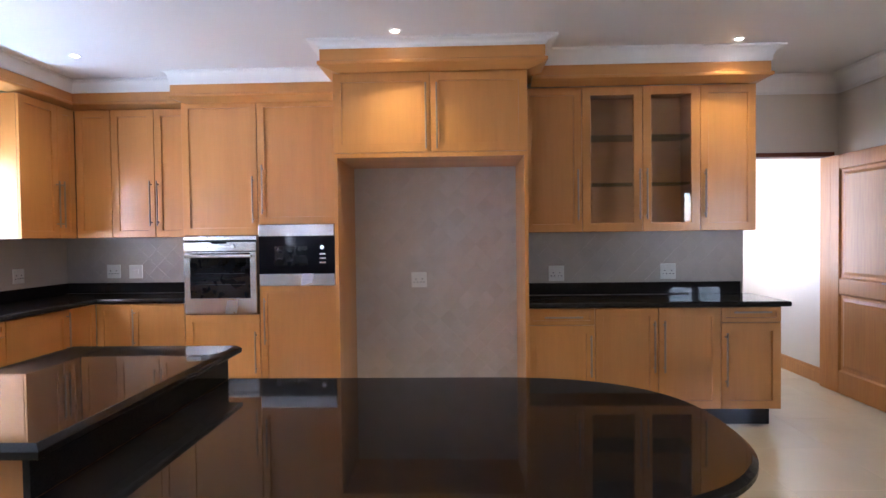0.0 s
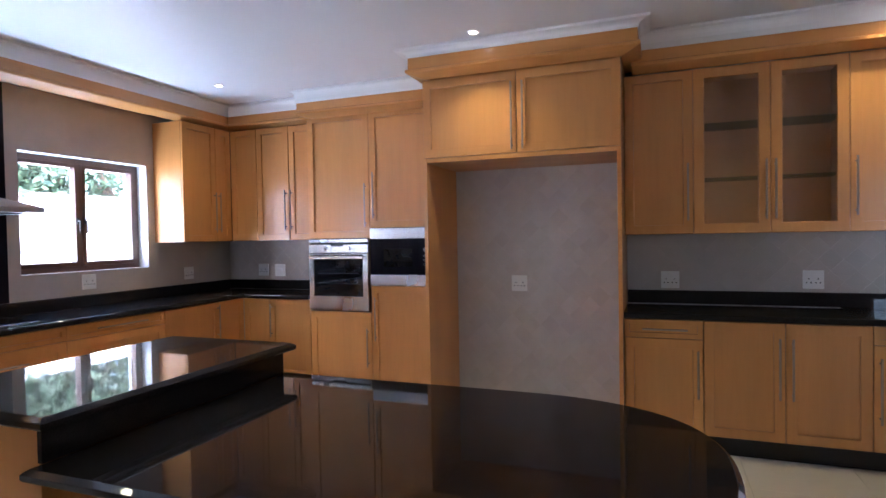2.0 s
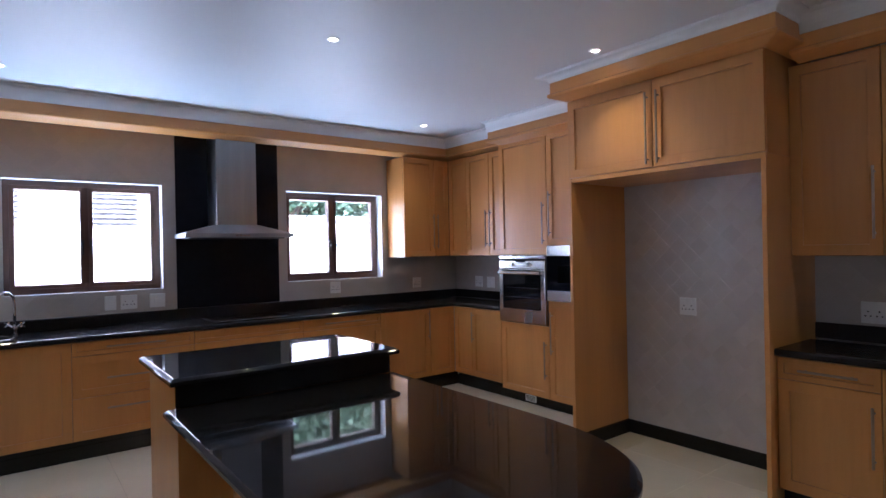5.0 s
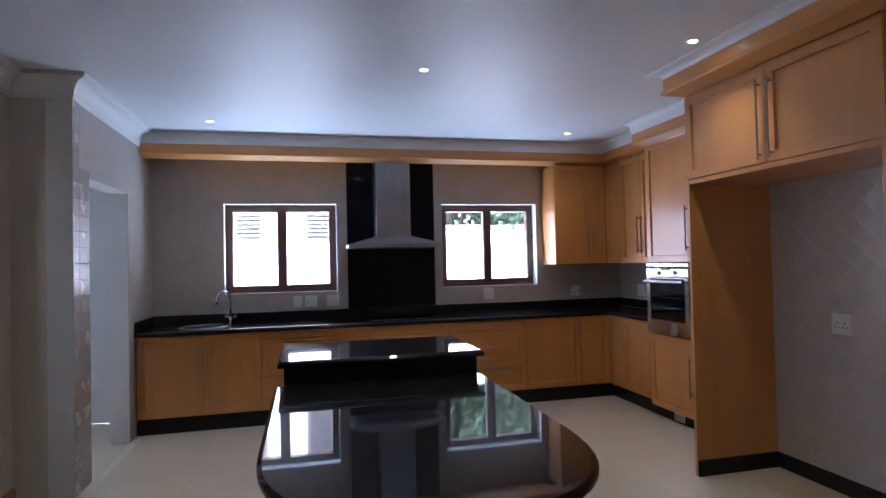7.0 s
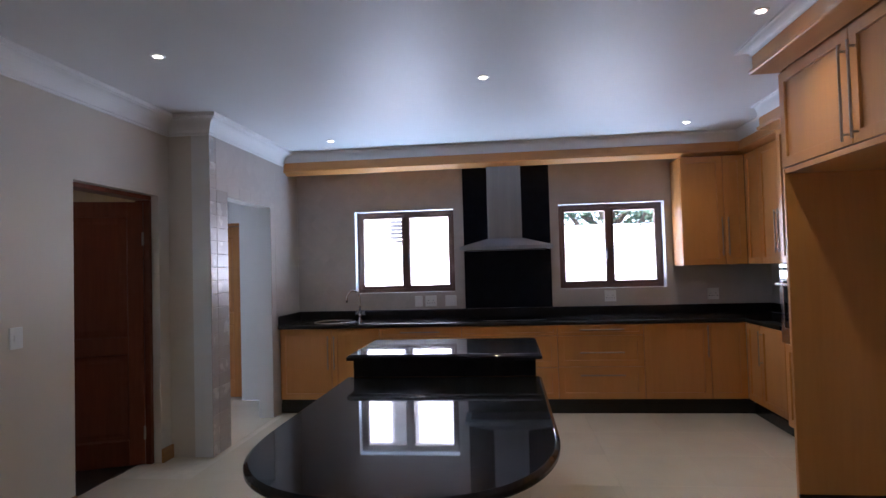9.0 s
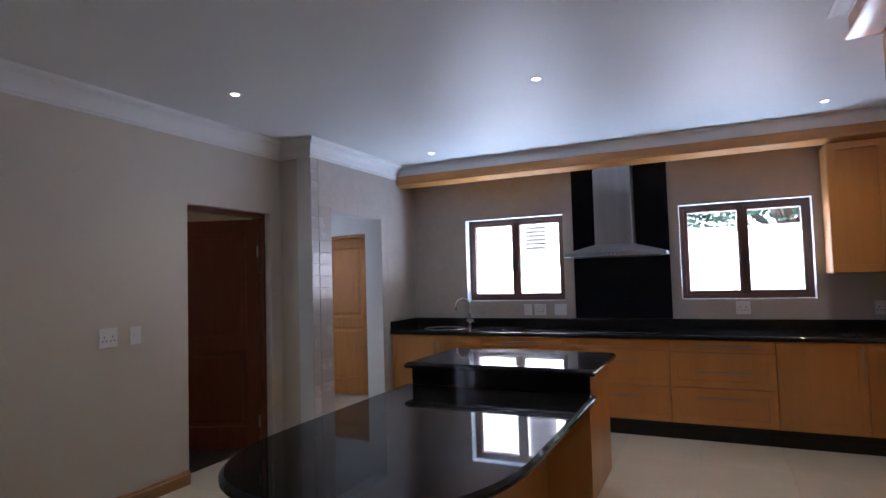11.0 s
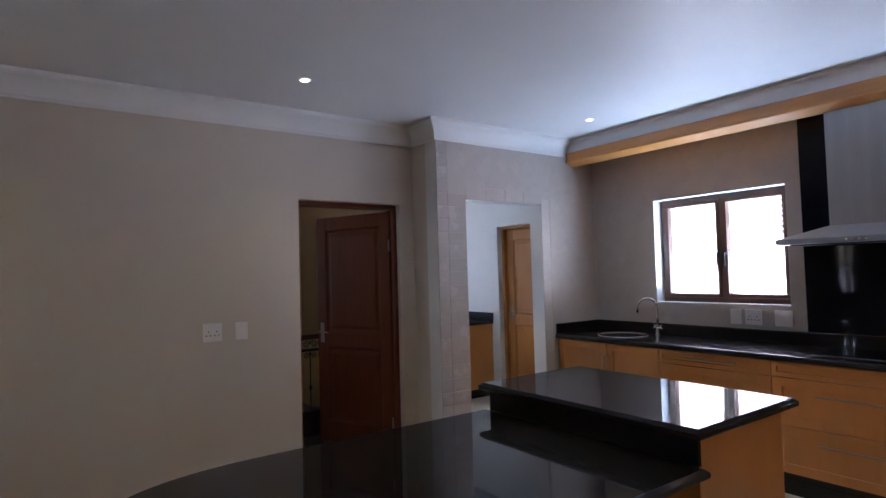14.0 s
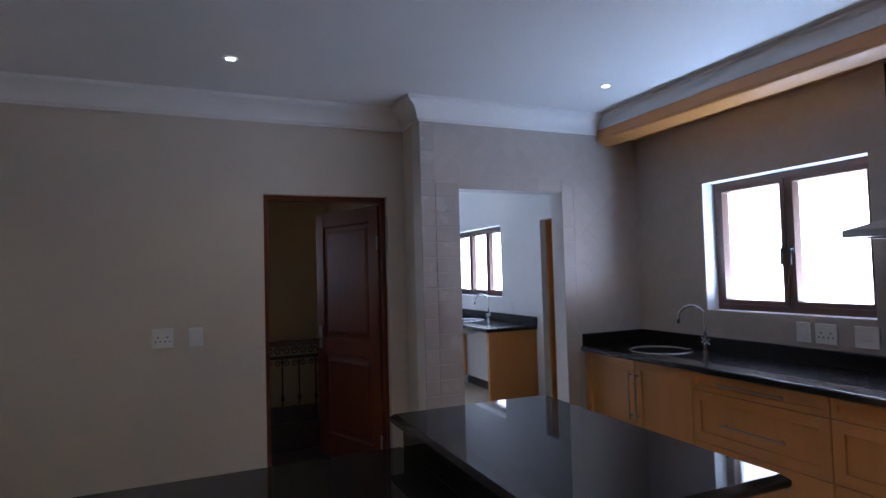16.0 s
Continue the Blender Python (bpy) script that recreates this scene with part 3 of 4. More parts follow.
hall_door = thing("door_1", "half-open red-brown panelled door into the dark hall", "door", pose(-1.385, SY - 0.115, 0, 0, 0, -68), kind="structure")
door_leaf(hall_door, 0.85, 2.04, M_DARKDOOR)
lever(hall_door, 0.79, 1.0, 0.04, 1, -1)
for z in (0.25, 1.75):
    bm = bmesh.new()
    add_rod(bm, (0.0, 0.046, z - 0.05), (0.0, 0.046, z + 0.05), 0.008)
    part("hinge", bm, M_HANDLE, hall_door)
fr1 = thing("door_frame_hall", "dark red-brown timber frame of the hall doorway", "door frame", pose(0, 0, 0), kind="structure")
for x0, x1 in ((-1.399, -1.365), (-0.543, -0.509)):
    part("jamb", box_mesh(x0, x1, SY - 0.178, SY - 0.06, 0.001, 2.055, bevel=0.003), M_DARKDOOR, fr1)
part("head", box_mesh(-1.399, -0.509, SY - 0.178, SY - 0.06, 2.056, 2.089, bevel=0.003), M_DARKDOOR, fr1)

passage_door = thing("door_2", "varnished panelled timber door standing open against the wall", "door", pose(3.375, 5.03, 0, 0, 0, -90), kind="structure")
door_leaf(passage_door, 0.86, 2.045, M_DOOR, y0=-0.0)
lever(passage_door, 0.8, 1.0, 0.0, -1, -1)
fr2 = thing("door_frame_passage", "varnished timber frame of the passage doorway", "door frame", pose(0, 0, 0), kind="structure")
for x0, x1 in ((2.501, 2.535), (3.385, 3.419)):
    part("jamb", box_mesh(x0, x1, 5.045, 5.19, 0.001, 2.045, bevel=0.003), M_DOOR, fr2)
part("head", box_mesh(2.501, 3.419, 5.045, 5.19, 2.046, 2.084, bevel=0.003), M_DARKDOOR, fr2)

back_door = thing("door_3", "closed varnished panelled timber outside door of the scullery", "door", pose(WX - 0.12, PD[0] + 0.035, 0, 0, 0, 90), kind="structure")
door_leaf(back_door, PD[1] - PD[0] - 0.07, 2.0, M_DOOR)
lever(back_door, 0.06, 1.0, 0.0, -1, 1)
fr3 = thing("door_frame_scullery", "varnished timber frame of the outside door", "door frame", pose(0, 0, 0), kind="structure")
for a, b in ((PD[0] + 0.001, PD[0] + 0.033), (PD[1] - 0.033, PD[1] - 0.001)):
    part("jamb", box_mesh(WX - 0.2, WX - 0.07, a, b, 0.001, 2.008, bevel=0.003), M_DOOR, fr3)
for a, b, c, d in ((PD[0] + 0.034, PD[0] + 0.06, 0.001, 2.008), (PD[1] - 0.06, PD[1] - 0.034, 0.001, 2.008), (PD[0] + 0.06, PD[1] - 0.06, 1.97, 2.008), (PD[0] + 0.06, PD[1] - 0.06, 0.001, 0.03)):
    part("stop", box_mesh(WX - 0.2, WX - 0.162, a, b, c, d), M_DOOR, fr3)
part("head", box_mesh(WX - 0.2, WX - 0.07, PD[0] + 0.001, PD[1] - 0.001, 2.009, 2.044, bevel=0.003), M_DOOR, fr3)


# ---- cabinet pieces ----
def bar_handle(parent, x, z, length, upright=True, y=-0.0, r=0.0065):
    bm = bmesh.new()
    h = length / 2
    if upright:
        add_rod(bm, (x, y - 0.03, z - h), (x, y - 0.03, z + h), r)
        for s in (-1, 1):
            add_rod(bm, (x, y + 0.001, z + s * (h - 0.03)), (x, y - 0.03, z + s * (h - 0.03)), r * 0.85, 8)
    else:
        add_rod(bm, (x - h, y - 0.03, z), (x + h, y - 0.03, z), r)
        for s in (-1, 1):
            add_rod(bm, (x + s * (h - 0.03), y + 0.001, z), (x + s * (h - 0.03), y - 0.03, z), r * 0.85, 8)
    return part("handle", bm, M_HANDLE, parent, "slim satin steel bar handle")


def shaker(parent, name, x0, x1, z0, z1, frame_w=0.058, yf=0.0):
    g = 0.0022
    v, f = rings_mesh(panel_rings(x0 + g, x1 - g, z0 + g, z1 - g, yf, frame_w=frame_w))
    return mesh_object(name, v, f, M_WOOD, parent)


def glazed(parent, x0, x1, z0, z1):
    g, s = 0.0018, 0.062
    a, b, c, d = x0 + g, x1 - g, z0 + g, z1 - g
    v, f = rings_mesh([(a, b, c, d, 0.02), (a, b, c, d, 0.0025), (a + 0.0025, b - 0.0025, c + 0.0025, d - 0.0025, 0), (a + s, b - s, c + s, d - s, 0), (a + s + 0.004, b - s - 0.004, c + s + 0.004, d - s - 0.004, 0.008), (a + s + 0.004, b - s - 0.004, c + s + 0.004, d - s - 0.004, 0.02)], loop=True)
    door = mesh_object("door", v, f, M_WOOD, parent, "glazed maple framed door")
    pane = part("pane", box_mesh(a + s + 0.005, b - s - 0.005, 0.010, 0.014, c + s + 0.005, d - s - 0.005), M_GLASS, door)
    pane.visible_shadow = False
    return door


def carcass(parent, w, z0, z1, depth, hollow=False):
    y0 = 0.0215
    if not hollow:
        body = part("body", box_mesh(0.0005, w - 0.0005, y0, depth, z0, z1, bevel=0.001), M_WOOD, parent)
        # Front faces get the painted shade, so door gaps read as dark lines.
        body.data.materials.append(M_GAP_SHADE)
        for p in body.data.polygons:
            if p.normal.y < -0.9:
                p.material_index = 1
        return body
    t = 0.018
    bm = box_mesh(0.0005, t, y0, depth, z0, z1)
    add_box(bm, w - t, w - 0.0005, y0, depth, z0, z1)
    add_box(bm, t, w - t, y0, depth, z0, z0 + t)
    add_box(bm, t, w - t, y0, depth, z1 - t, z1)
    add_box(bm, t, w - t, depth - 0.008, depth, z0 + t, z1 - t)
    return part("body", bm, M_INSIDE, parent)


def unit(name, label, m, w, z0, z1, depth, fronts, group, hollow=False):
    """A cabinet unit. fronts: (kind, x0, x1, z0, z1, handle) with handle (x, z, length, upright) or None."""
    u = thing(name, label, "cabinet", m, group)
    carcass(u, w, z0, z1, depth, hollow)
    for kind, a, b, c, d, hd in fronts:
        if kind == "glass":
            o = glazed(u, a, b, c, d)
        else:
            o = shaker(u, kind, a, b, c, d, 0.03 if (d - c) < 0.2 else 0.058)
        if hd:
            bar_handle(o, *hd)
    return u


def west(y):
    return pose(-2.88, y, 0, 0, 0, 90)


BZ0, BZ1 = 0.14, 0.862
DW = 0.575
GW = "base units under the windows"
y = 0.012
unit("sink_base_cabinet", "two-door honey maple base cabinet under the round sink", west(y), 1.061 - y, BZ0, BZ1, DW, [
    ("door", 0, 0.547, BZ0, BZ1, (0.515, 0.62, 0.34, True)), ("door", 0.547, 1.049, BZ0, BZ1, (0.579, 0.62, 0.34, True))], GW)
unit("drawer_base_cabinet", "wide honey maple cabinet with three drawers", west(1.061), 0.84, BZ0, BZ1, DW, [
    ("drawer", 0, 0.84, 0.757, BZ1, (0.42, 0.815, 0.4, False)), ("drawer", 0, 0.84, 0.45, 0.757, (0.42, 0.585, 0.4, False)), ("drawer", 0, 0.84, BZ0, 0.45, (0.42, 0.36, 0.4, False))], GW)
unit("hob_base_cabinet", "honey maple cabinet with deep drawers under the hob", west(1.901), 0.939, BZ0, BZ1, DW, [
    ("drawer", 0, 0.939, 0.76, BZ1, None), ("drawer", 0, 0.939, 0.45, 0.76, (0.47, 0.665, 0.4, False)), ("drawer", 0, 0.939, BZ0, 0.45, (0.47, 0.36, 0.4, False))], GW)
unit("drawer_base_cabinet", "honey maple cabinet with three drawers beside the hob", west(2.84), 0.82, BZ0, BZ1, DW, [
    ("drawer", 0, 0.82, 0.757, BZ1, (0.42, 0.815, 0.42, False)), ("drawer", 0, 0.82, 0.455, 0.757, (0.42, 0.595, 0.42, False)), ("drawer", 0, 0.82, BZ0, 0.455, (0.42, 0.375, 0.42, False))], GW)
unit("corner_base_cabinet", "honey maple base cabinet reaching into the corner", west(3.66), 0.94, BZ0, BZ1, DW, [
    ("door", 0, 0.614, BZ0, BZ1, (0.585, 0.69, 0.3, True)), ("door", 0.614, 0.94, BZ0, BZ1, None)], GW)
unit("corner_base_cabinet", "two-door honey maple base cabinet beside the oven tower", pose(-2.88, 4.6, 0), 0.748, BZ0, BZ1, 0.5, [
    ("door", 0, 0.29, BZ0, BZ1, None), ("door", 0.29, 0.748, BZ0, BZ1, (0.325, 0.66, 0.31, True))], "base units on the north wall")

RG = "base units beside the alcove"
unit("drawer_base_cabinet", "honey maple cabinet with one drawer over one door", pose(0.642, 4.08, 0), 0.477, 0.13, BZ1, 0.565, [
    ("drawer", 0, 0.477, 0.74, BZ1, (0.25, 0.80, 0.27, False)), ("door", 0, 0.477, 0.13, 0.74, (0.445, 0.52, 0.3, True))], RG)
unit("base_cabinet", "two-door honey maple base cabinet", pose(1.119, 4.08, 0), 0.893, 0.13, BZ1, 0.565, [
    ("door", 0, 0.452, 0.13, BZ1, (0.418, 0.585, 0.37, True)), ("door", 0.452, 0.893, 0.13, BZ1, (0.488, 0.585, 0.37, True))], RG)
unit("drawer_base_cabinet", "honey maple end cabinet with one drawer over one door", pose(2.012, 4.08, 0), 0.423, 0.13, BZ1, 0.565, [
    ("drawer", 0, 0.423, 0.752, BZ1, (0.21, 0.828, 0.26, False)), ("door", 0, 0.423, 0.13, 0.752, (0.032, 0.49, 0.38, True))], RG)

UG = "wall cupboards"
U0, U1 = 1.41, 2.50
unit("wall_cabinet", "honey maple wall cabinet beside the window", pose(-3.12, 4.125, 0, 0, 0, 90), 0.41, U0, U1, 0.345, [("door", 0, 0.41, U0, U1, (0.38, 1.69, 0.38, True))], UG)
unit("wall_cabinet", "honey maple corner wall cabinet", pose(-3.12, 4.535, 0, 0, 0, 90), 0.57, U0, U1, 0.345, [("door", 0, 0.205, U0, U1, (0.028, 1.69, 0.38, True))], UG)
unit("wall_cabinet", "honey maple wall cabinet in the corner", pose(-3.118, 4.74, 0), 0.31, U0, U1, 0.36, [("door", 0, 0.31, U0, U1, None)], UG)
unit("wall_cabinet", "two-door honey maple wall cabinet beside the oven tower", pose(-2.808, 4.74, 0), 0.676, U0, U1, 0.36, [
    ("door", 0, 0.375, U0, U1, (0.343, 1.7, 0.38, True)), ("door", 0.375, 0.676, U0, U1, (0.405, 1.7, 0.38, True))], UG)
unit("wall_cabinet", "honey maple wall cabinet next to the alcove", pose(0.642, 4.30, 0), 0.438, U0, U1, 0.345, [("door", 0, 0.438, U0, U1, (0.404, 1.69, 0.38, True))], UG)
gl = unit("glazed_wall_cabinet", "maple wall cabinet with two glazed doors and glass shelves", pose(1.08, 4.30, 0), 0.878, U0, U1, 0.345, [
    ("glass", 0, 0.451, U0, U1, (0.425, 1.69, 0.38, True)), ("glass", 0.451, 0.878, U0, U1, (0.478, 1.69, 0.38, True))], UG, hollow=True)
for z in (1.775, 2.135):
    part("shelf", box_mesh(0.02, 0.858, 0.03, 0.335, z, z + 0.006, bevel=0.001), M_SHELF, gl, "clear glass shelf")
unit("wall_cabinet", "honey maple wall cabinet at the end of the row", pose(1.958, 4.30, 0), 0.412, U0, U1, 0.345, [("door", 0, 0.412, U0, U1, (0.032, 1.69, 0.36, True))], UG)

TG = "tall units"
TW = 0.615
unit("oven_tower", "tall honey maple cabinet that holds the oven", pose(-2.128, 4.60, 0), TW + 0.012, 0.1, U1 + 0.03, 0.505, [
    ("door", 0, TW + 0.012, 0.1, 0.765, (TW - 0.022, 0.455, 0.34, True)), ("door", 0, TW + 0.012, 1.42, 2.525, (TW - 0.022, 1.71, 0.38, True))], TG)
unit("microwave_tower", "tall honey maple cabinet that holds the microwave", pose(-1.5, 4.60, 0), 0.763, 0.1, U1 + 0.03, 0.505, [
    ("door", 0, 0.763, 0.1, 1.0, (0.045, 0.71, 0.38, True)), ("door", 0, 0.763, 1.505, 2.525, (0.045, 1.79, 0.4, True))], TG)

fr = thing("refrigerator_surround", "honey maple surround of the empty refrigerator alcove", "cabinet", pose(-0.735, 4.0, 0), TG)
part("side_panel", box_mesh(0, 0.026, 0, 0.646, 0.0, 1.984, bevel=0.002), M_WOOD, fr)
part("side_panel", box_mesh(1.349, 1.375, 0, 0.646, 0.0, 1.984, bevel=0.002), M_WOOD, fr)
part("bottom_board", box_mesh(0.026, 1.349, 0.004, 0.646, 1.955, 1.984, bevel=0.002), M_WOOD_X, fr)
part("body", box_mesh(0, 1.375, 0.022, 0.646, 1.985, 2.60, bevel=0.001), M_WOOD, fr)
bar_handle(shaker(fr, "door", 0, 0.692, 1.988, 2.55), 0.661, 2.24, 0.46)
bar_handle(shaker(fr, "door", 0.692, 1.375, 1.988, 2.55), 0.738, 2.24, 0.46)


# plinths under the units
def plinth(name, path, h, label):
    return tagged(sweep([(-0.02, 0.0), (0.0, 0.0), (0.0, h - 0.002), (-0.02, h - 0.002)], path, name, M_GRANITE), label, "plinth", "black plinths")


plinth("plinth", [(-0.738, 4.655), (-2.90, 4.655), (-2.90, PY + 0.01)], 0.1, "black kickboard under the corner units")
plinth("plinth", [(-2.13, 4.668), (-2.90, 4.668)], 0.138, "black kickboard under the corner cupboards")
plinth("plinth", [(-2.912, 4.66), (-2.912, PY + 0.012)], 0.138, "black kickboard under the window units")
plinth("plinth", [(2.385, 4.64), (2.385, 4.15), (0.642, 4.15)], 0.128, "black kickboard under the end units")


# worktops with a rounded front edge
def nosed(d0, z0, z1, r=0.012):
    return [(-d0, z0), (-r, z0)] + [(-r + r * math.sin(a), z0 + r - r * math.cos(a)) for a in [math.pi / 2 * k / 3 for k in range(1, 4)]] + [(-r + r * math.cos(a), z1 - r + r * math.sin(a)) for a in [math.pi / 2 * k / 3 for k in range(0, 4)]] + [(-d0, z1)]


CT0, CT1 = 0.866, 0.905
tagged(sweep(nosed(0.5, CT0, CT1), [(-2.132, 4.57), (-2.85, 4.57), (-2.85, PY + 0.004)], "worktop", M_GRANITE_SHEEN), "black granite corner worktop with sink and hob", "worktop")
tagged(part("worktop_strip", box_mesh(WX + 0.005, -3.34, PY + 0.004, NL - 0.04, CT0 + 0.001, CT1 - 0.0005), M_GRANITE_SHEEN, None), "back strip of the black granite worktop", "worktop")
tagged(sweep(nosed(0.5, CT0, CT1), [(2.49, NY - 0.02), (2.49, 4.05), (0.642, 4.05)], "worktop", M_GRANITE), "black granite worktop beside the refrigerator alcove", "worktop")
SPL = [(0.006, CT1 + 0.0005), (0.026, CT1 + 0.0005), (0.026, 0.995), (0.022, 1.0), (0.006, 1.0)]
boards("upstand", "black granite upstand behind the corner worktop", "upstand", "granite upstands", SPL, [(-2.132, NL), (WX, NL), (WX, PY), (-2.862, PY)], M_GRANITE, "strip")
tagged(sweep(SPL, [(2.41, NY), (0.642, NY)], "upstand", M_GRANITE), "black granite upstand behind the worktop", "upstand")

# ---- island ----
isl = thing("kitchen_island", "maple island with raised black granite bar and low rounded granite table", "kitchen island", pose(0, 0, 0))
part("base", box_mesh(-1.60, -0.93, 1.345, 2.525, 0.1, 0.862, bevel=0.002), M_WOOD, isl)
part("low_base", box_mesh(-0.929, 0.42, 1.60, 2.25, 0.1, 0.712, bevel=0.002), M_WOOD, isl)
part("plinth", box_mesh(-1.56, 0.39, 1.63, 2.22, 0.0, 0.099), M_GRANITE, isl)
part("riser", box_mesh(-0.929, -0.909, 1.335, 2.535, 0.7505, 0.862, bevel=0.001), M_GRANITE, isl)


def granite_top(name, outline, z0, z1, r, label):
    n = len(outline)
    pts = [Vector(p) for p in outline]
    prof = [(0.012, z0), (0.004, z0 + 0.002), (0.0, z0 + 0.008), (0.0, z1 - r * 0.8), (0.0025, z1 - r * 0.66), (r * 0.9, z1 - 0.0012), (r * 1.05, z1)]
    verts, faces = [], []
    for o, z in prof:
        for i in range(n):
            d0, d1 = (pts[i] - pts[i - 1]).normalized(), (pts[(i + 1) % n] - pts[i]).normalized()
            n0, n1 = Vector((-d0.y, d0.x)), Vector((-d1.y, d1.x))
            mm = n0 + n1
            mm /= max(mm.dot(n0), 0.3)
            verts.append((pts[i].x + mm.x * o, pts[i].y + mm.y * o, z))
    for j in range(len(prof) - 1):
        for i in range(n):
            a, b = j * n + i, j * n + (i + 1) % n
            faces.append((a, b, b + n, a + n))
    faces.append(tuple(range(n - 1, -1, -1)))
    faces.append(tuple((len(prof) - 1) * n + i for i in range(n)))
    return mesh_object(name, verts, faces, M_GRANITE, isl, label)


granite_top("bar_top", [(-1.665, 1.30), (-0.86, 1.30), (-0.86, 2.575), (-1.665, 2.575)], 0.863, 0.902, 0.02, "polished raised black granite bar top")
YM, HB, XC, HA = 1.925, 0.645, 0.27, 0.797
arc = []
for k in range(0, 49):
    a = -math.pi / 2 + math.pi * k / 48
    e = 2 / 2.45
    arc.append((XC + HA * abs(math.cos(a)) ** e, YM + HB * math.copysign(abs(math.sin(a)) ** e, math.sin(a))))
granite_top("table_top", [(-0.928, YM - HB)] + arc + [(-0.928, YM + HB)], 0.713, 0.75, 0.018, "polished low black granite table top with a rounded end")

# ---- oven ----
ov = thing("oven", "built-in stainless steel oven with dark glass door", "oven", pose(-2.118, 4.598, 0.776))
OW = 0.605
part("body", box_mesh(0.01, OW - 0.01, 0.004, 0.45, 0.002, 0.63), M_DARK, ov)
panel = part("control_panel", box_mesh(0, OW, -0.022, 0.003, 0.514, 0.59, bevel=0.004), M_STEEL, ov)
part("top_strip", box_mesh(0, OW, -0.02, 0.003, 0.606, 0.637, bevel=0.003), M_STEEL, ov)
part("display", box_mesh(0.235, 0.36, -0.0245, -0.0225, 0.576, 0.593), M_BLACKGLASS, panel)
part("button_row", box_mesh(0.245, 0.35, -0.0245, -0.0225, 0.549, 0.556, bevel=0.0008), M_CHROME, panel)
for kx in (0.185, 0.415):
    bm = bmesh.new()
    add_rod(bm, (kx, -0.022, 0.553), (kx, -0.044, 0.553), 0.02, 18, 0.017)
    part("knob", bm, M_CHROME, panel, "round metal knob")
v, f = rings_mesh([(0, OW, 0, 0.51, 0.003), (0, OW, 0, 0.51, -0.02), (0.004, OW - 0.004, 0.004, 0.508, -0.024), (0.052, OW - 0.052, 0.128, 0.5, -0.024), (0.053, OW - 0.053, 0.129, 0.499, -0.018), (0.053, OW - 0.053, 0.129, 0.499, 0.003)], loop=True)
od = mesh_object("oven_door", v, f, M_STEEL, ov)
part("door_glass", box_mesh(0.0525, OW - 0.0525, -0.019, -0.012, 0.1285, 0.4995), M_OVENGLASS, od)
for z in (0.24, 0.33):
    part("rack", box_mesh(0.1, OW - 0.1, -0.0205, -0.0192, z, z + 0.003), M_RACK, od)
bm = bmesh.new()
add_rod(bm, (0.03, -0.06, 0.475), (OW - 0.03, -0.06, 0.475), 0.014, 14)
for x in (0.04, OW - 0.04):
    add_rod(bm, (x, -0.022, 0.475), (x, -0.06, 0.475), 0.008)
part("oven_handle", bm, M_STEEL, od, "round steel towel-bar handle")

# ---- microwave ----
mw = thing("microwave_oven", "built-in microwave with black glass between steel bands", "microwave", pose(-1.492, 4.598, 1.004))
MW = 0.622
part("body", box_mesh(0.01, MW - 0.01, 0.004, 0.4, 0.003, 0.495), M_DARK, mw)
part("lower_band", box_mesh(0, MW, -0.02, 0.003, 0.0, 0.095, bevel=0.003), M_STEEL, mw)
part("upper_band", box_mesh(0, MW, -0.02, 0.003, 0.405, 0.498, bevel=0.003), M_STEEL, mw)
mf = part("front_glass", box_mesh(0, MW, -0.018, 0.003, 0.097, 0.403, bevel=0.002), M_BLACKGLASS, mw)
part("viewing_window", box_mesh(0.13, 0.4, -0.0195, -0.0183, 0.165, 0.32), M_OVENGLASS, mf)
bm = bmesh.new()
add_rod(bm, (0.525, -0.018, 0.31), (0.525, -0.036, 0.31), 0.02, 18, 0.017)
part("knob", bm, M_CHROME, mf, "round metal knob")
for z in (0.18, 0.215, 0.25):
    part("button", box_mesh(0.5, 0.55, -0.021, -0.0185, z, z + 0.012, bevel=0.001), M_CHROME, mf)

# ---- hood, glass splashback, hob ----
HY = 2.368
part_bm = box_mesh(WX + 0.005, WX + 0.013, 1.905, 2.85, 1.001, 2.563, bevel=0.001)
tagged(part("glass_splashback", part_bm, M_BLACKGLASS, None), "tall black glass panel behind the hood and hob", "splashback")
hood = thing("cooker_hood", "stainless steel chimney hood with a thin flared canopy", "cooker hood", pose(WX + 0.014, HY, 0))
part("chimney", box_mesh(0.0, 0.28, -0.185, 0.17, 1.73, 2.564, bevel=0.004), M_STEEL_V, hood)
x0, x1, yw = 0.0, 0.4, 0.478
v = [(x0, -yw, 1.63), (x1, -yw, 1.63), (x1, yw, 1.63), (x0, yw, 1.63), (x0, -yw, 1.665), (x1, -yw, 1.665), (x1, yw, 1.665), (x0, yw, 1.665), (x0, -0.19, 1.745), (0.285, -0.19, 1.745), (0.285, 0.175, 1.745), (x0, 0.175, 1.745)]
fcs = [(3, 2, 1, 0), (0, 1, 5, 4), (1, 2, 6, 5), (2, 3, 7, 6), (4, 5, 9, 8), (5, 6, 10, 9), (6, 7, 11, 10), (0, 4, 8, 11, 7, 3), (8, 9, 10, 11)]
cano = mesh_object("canopy", v, fcs, M_STEEL_HOOD, hood)
part("filter", box_mesh(0.04, 0.31, -0.42, 0.42, 1.622, 1.6295), M_DARK, cano)
for k in range(4):
    part("switch", box_mesh(x1 + 0.0003, x1 + 0.004, -0.06 + 0.035 * k, -0.045 + 0.035 * k, 1.64, 1.652, bevel=0.001), M_CHROME, cano)
hob = thing("hob", "black glass hob with a steel rim set in the worktop", "hob", pose(-3.2, 2.42, CT1))
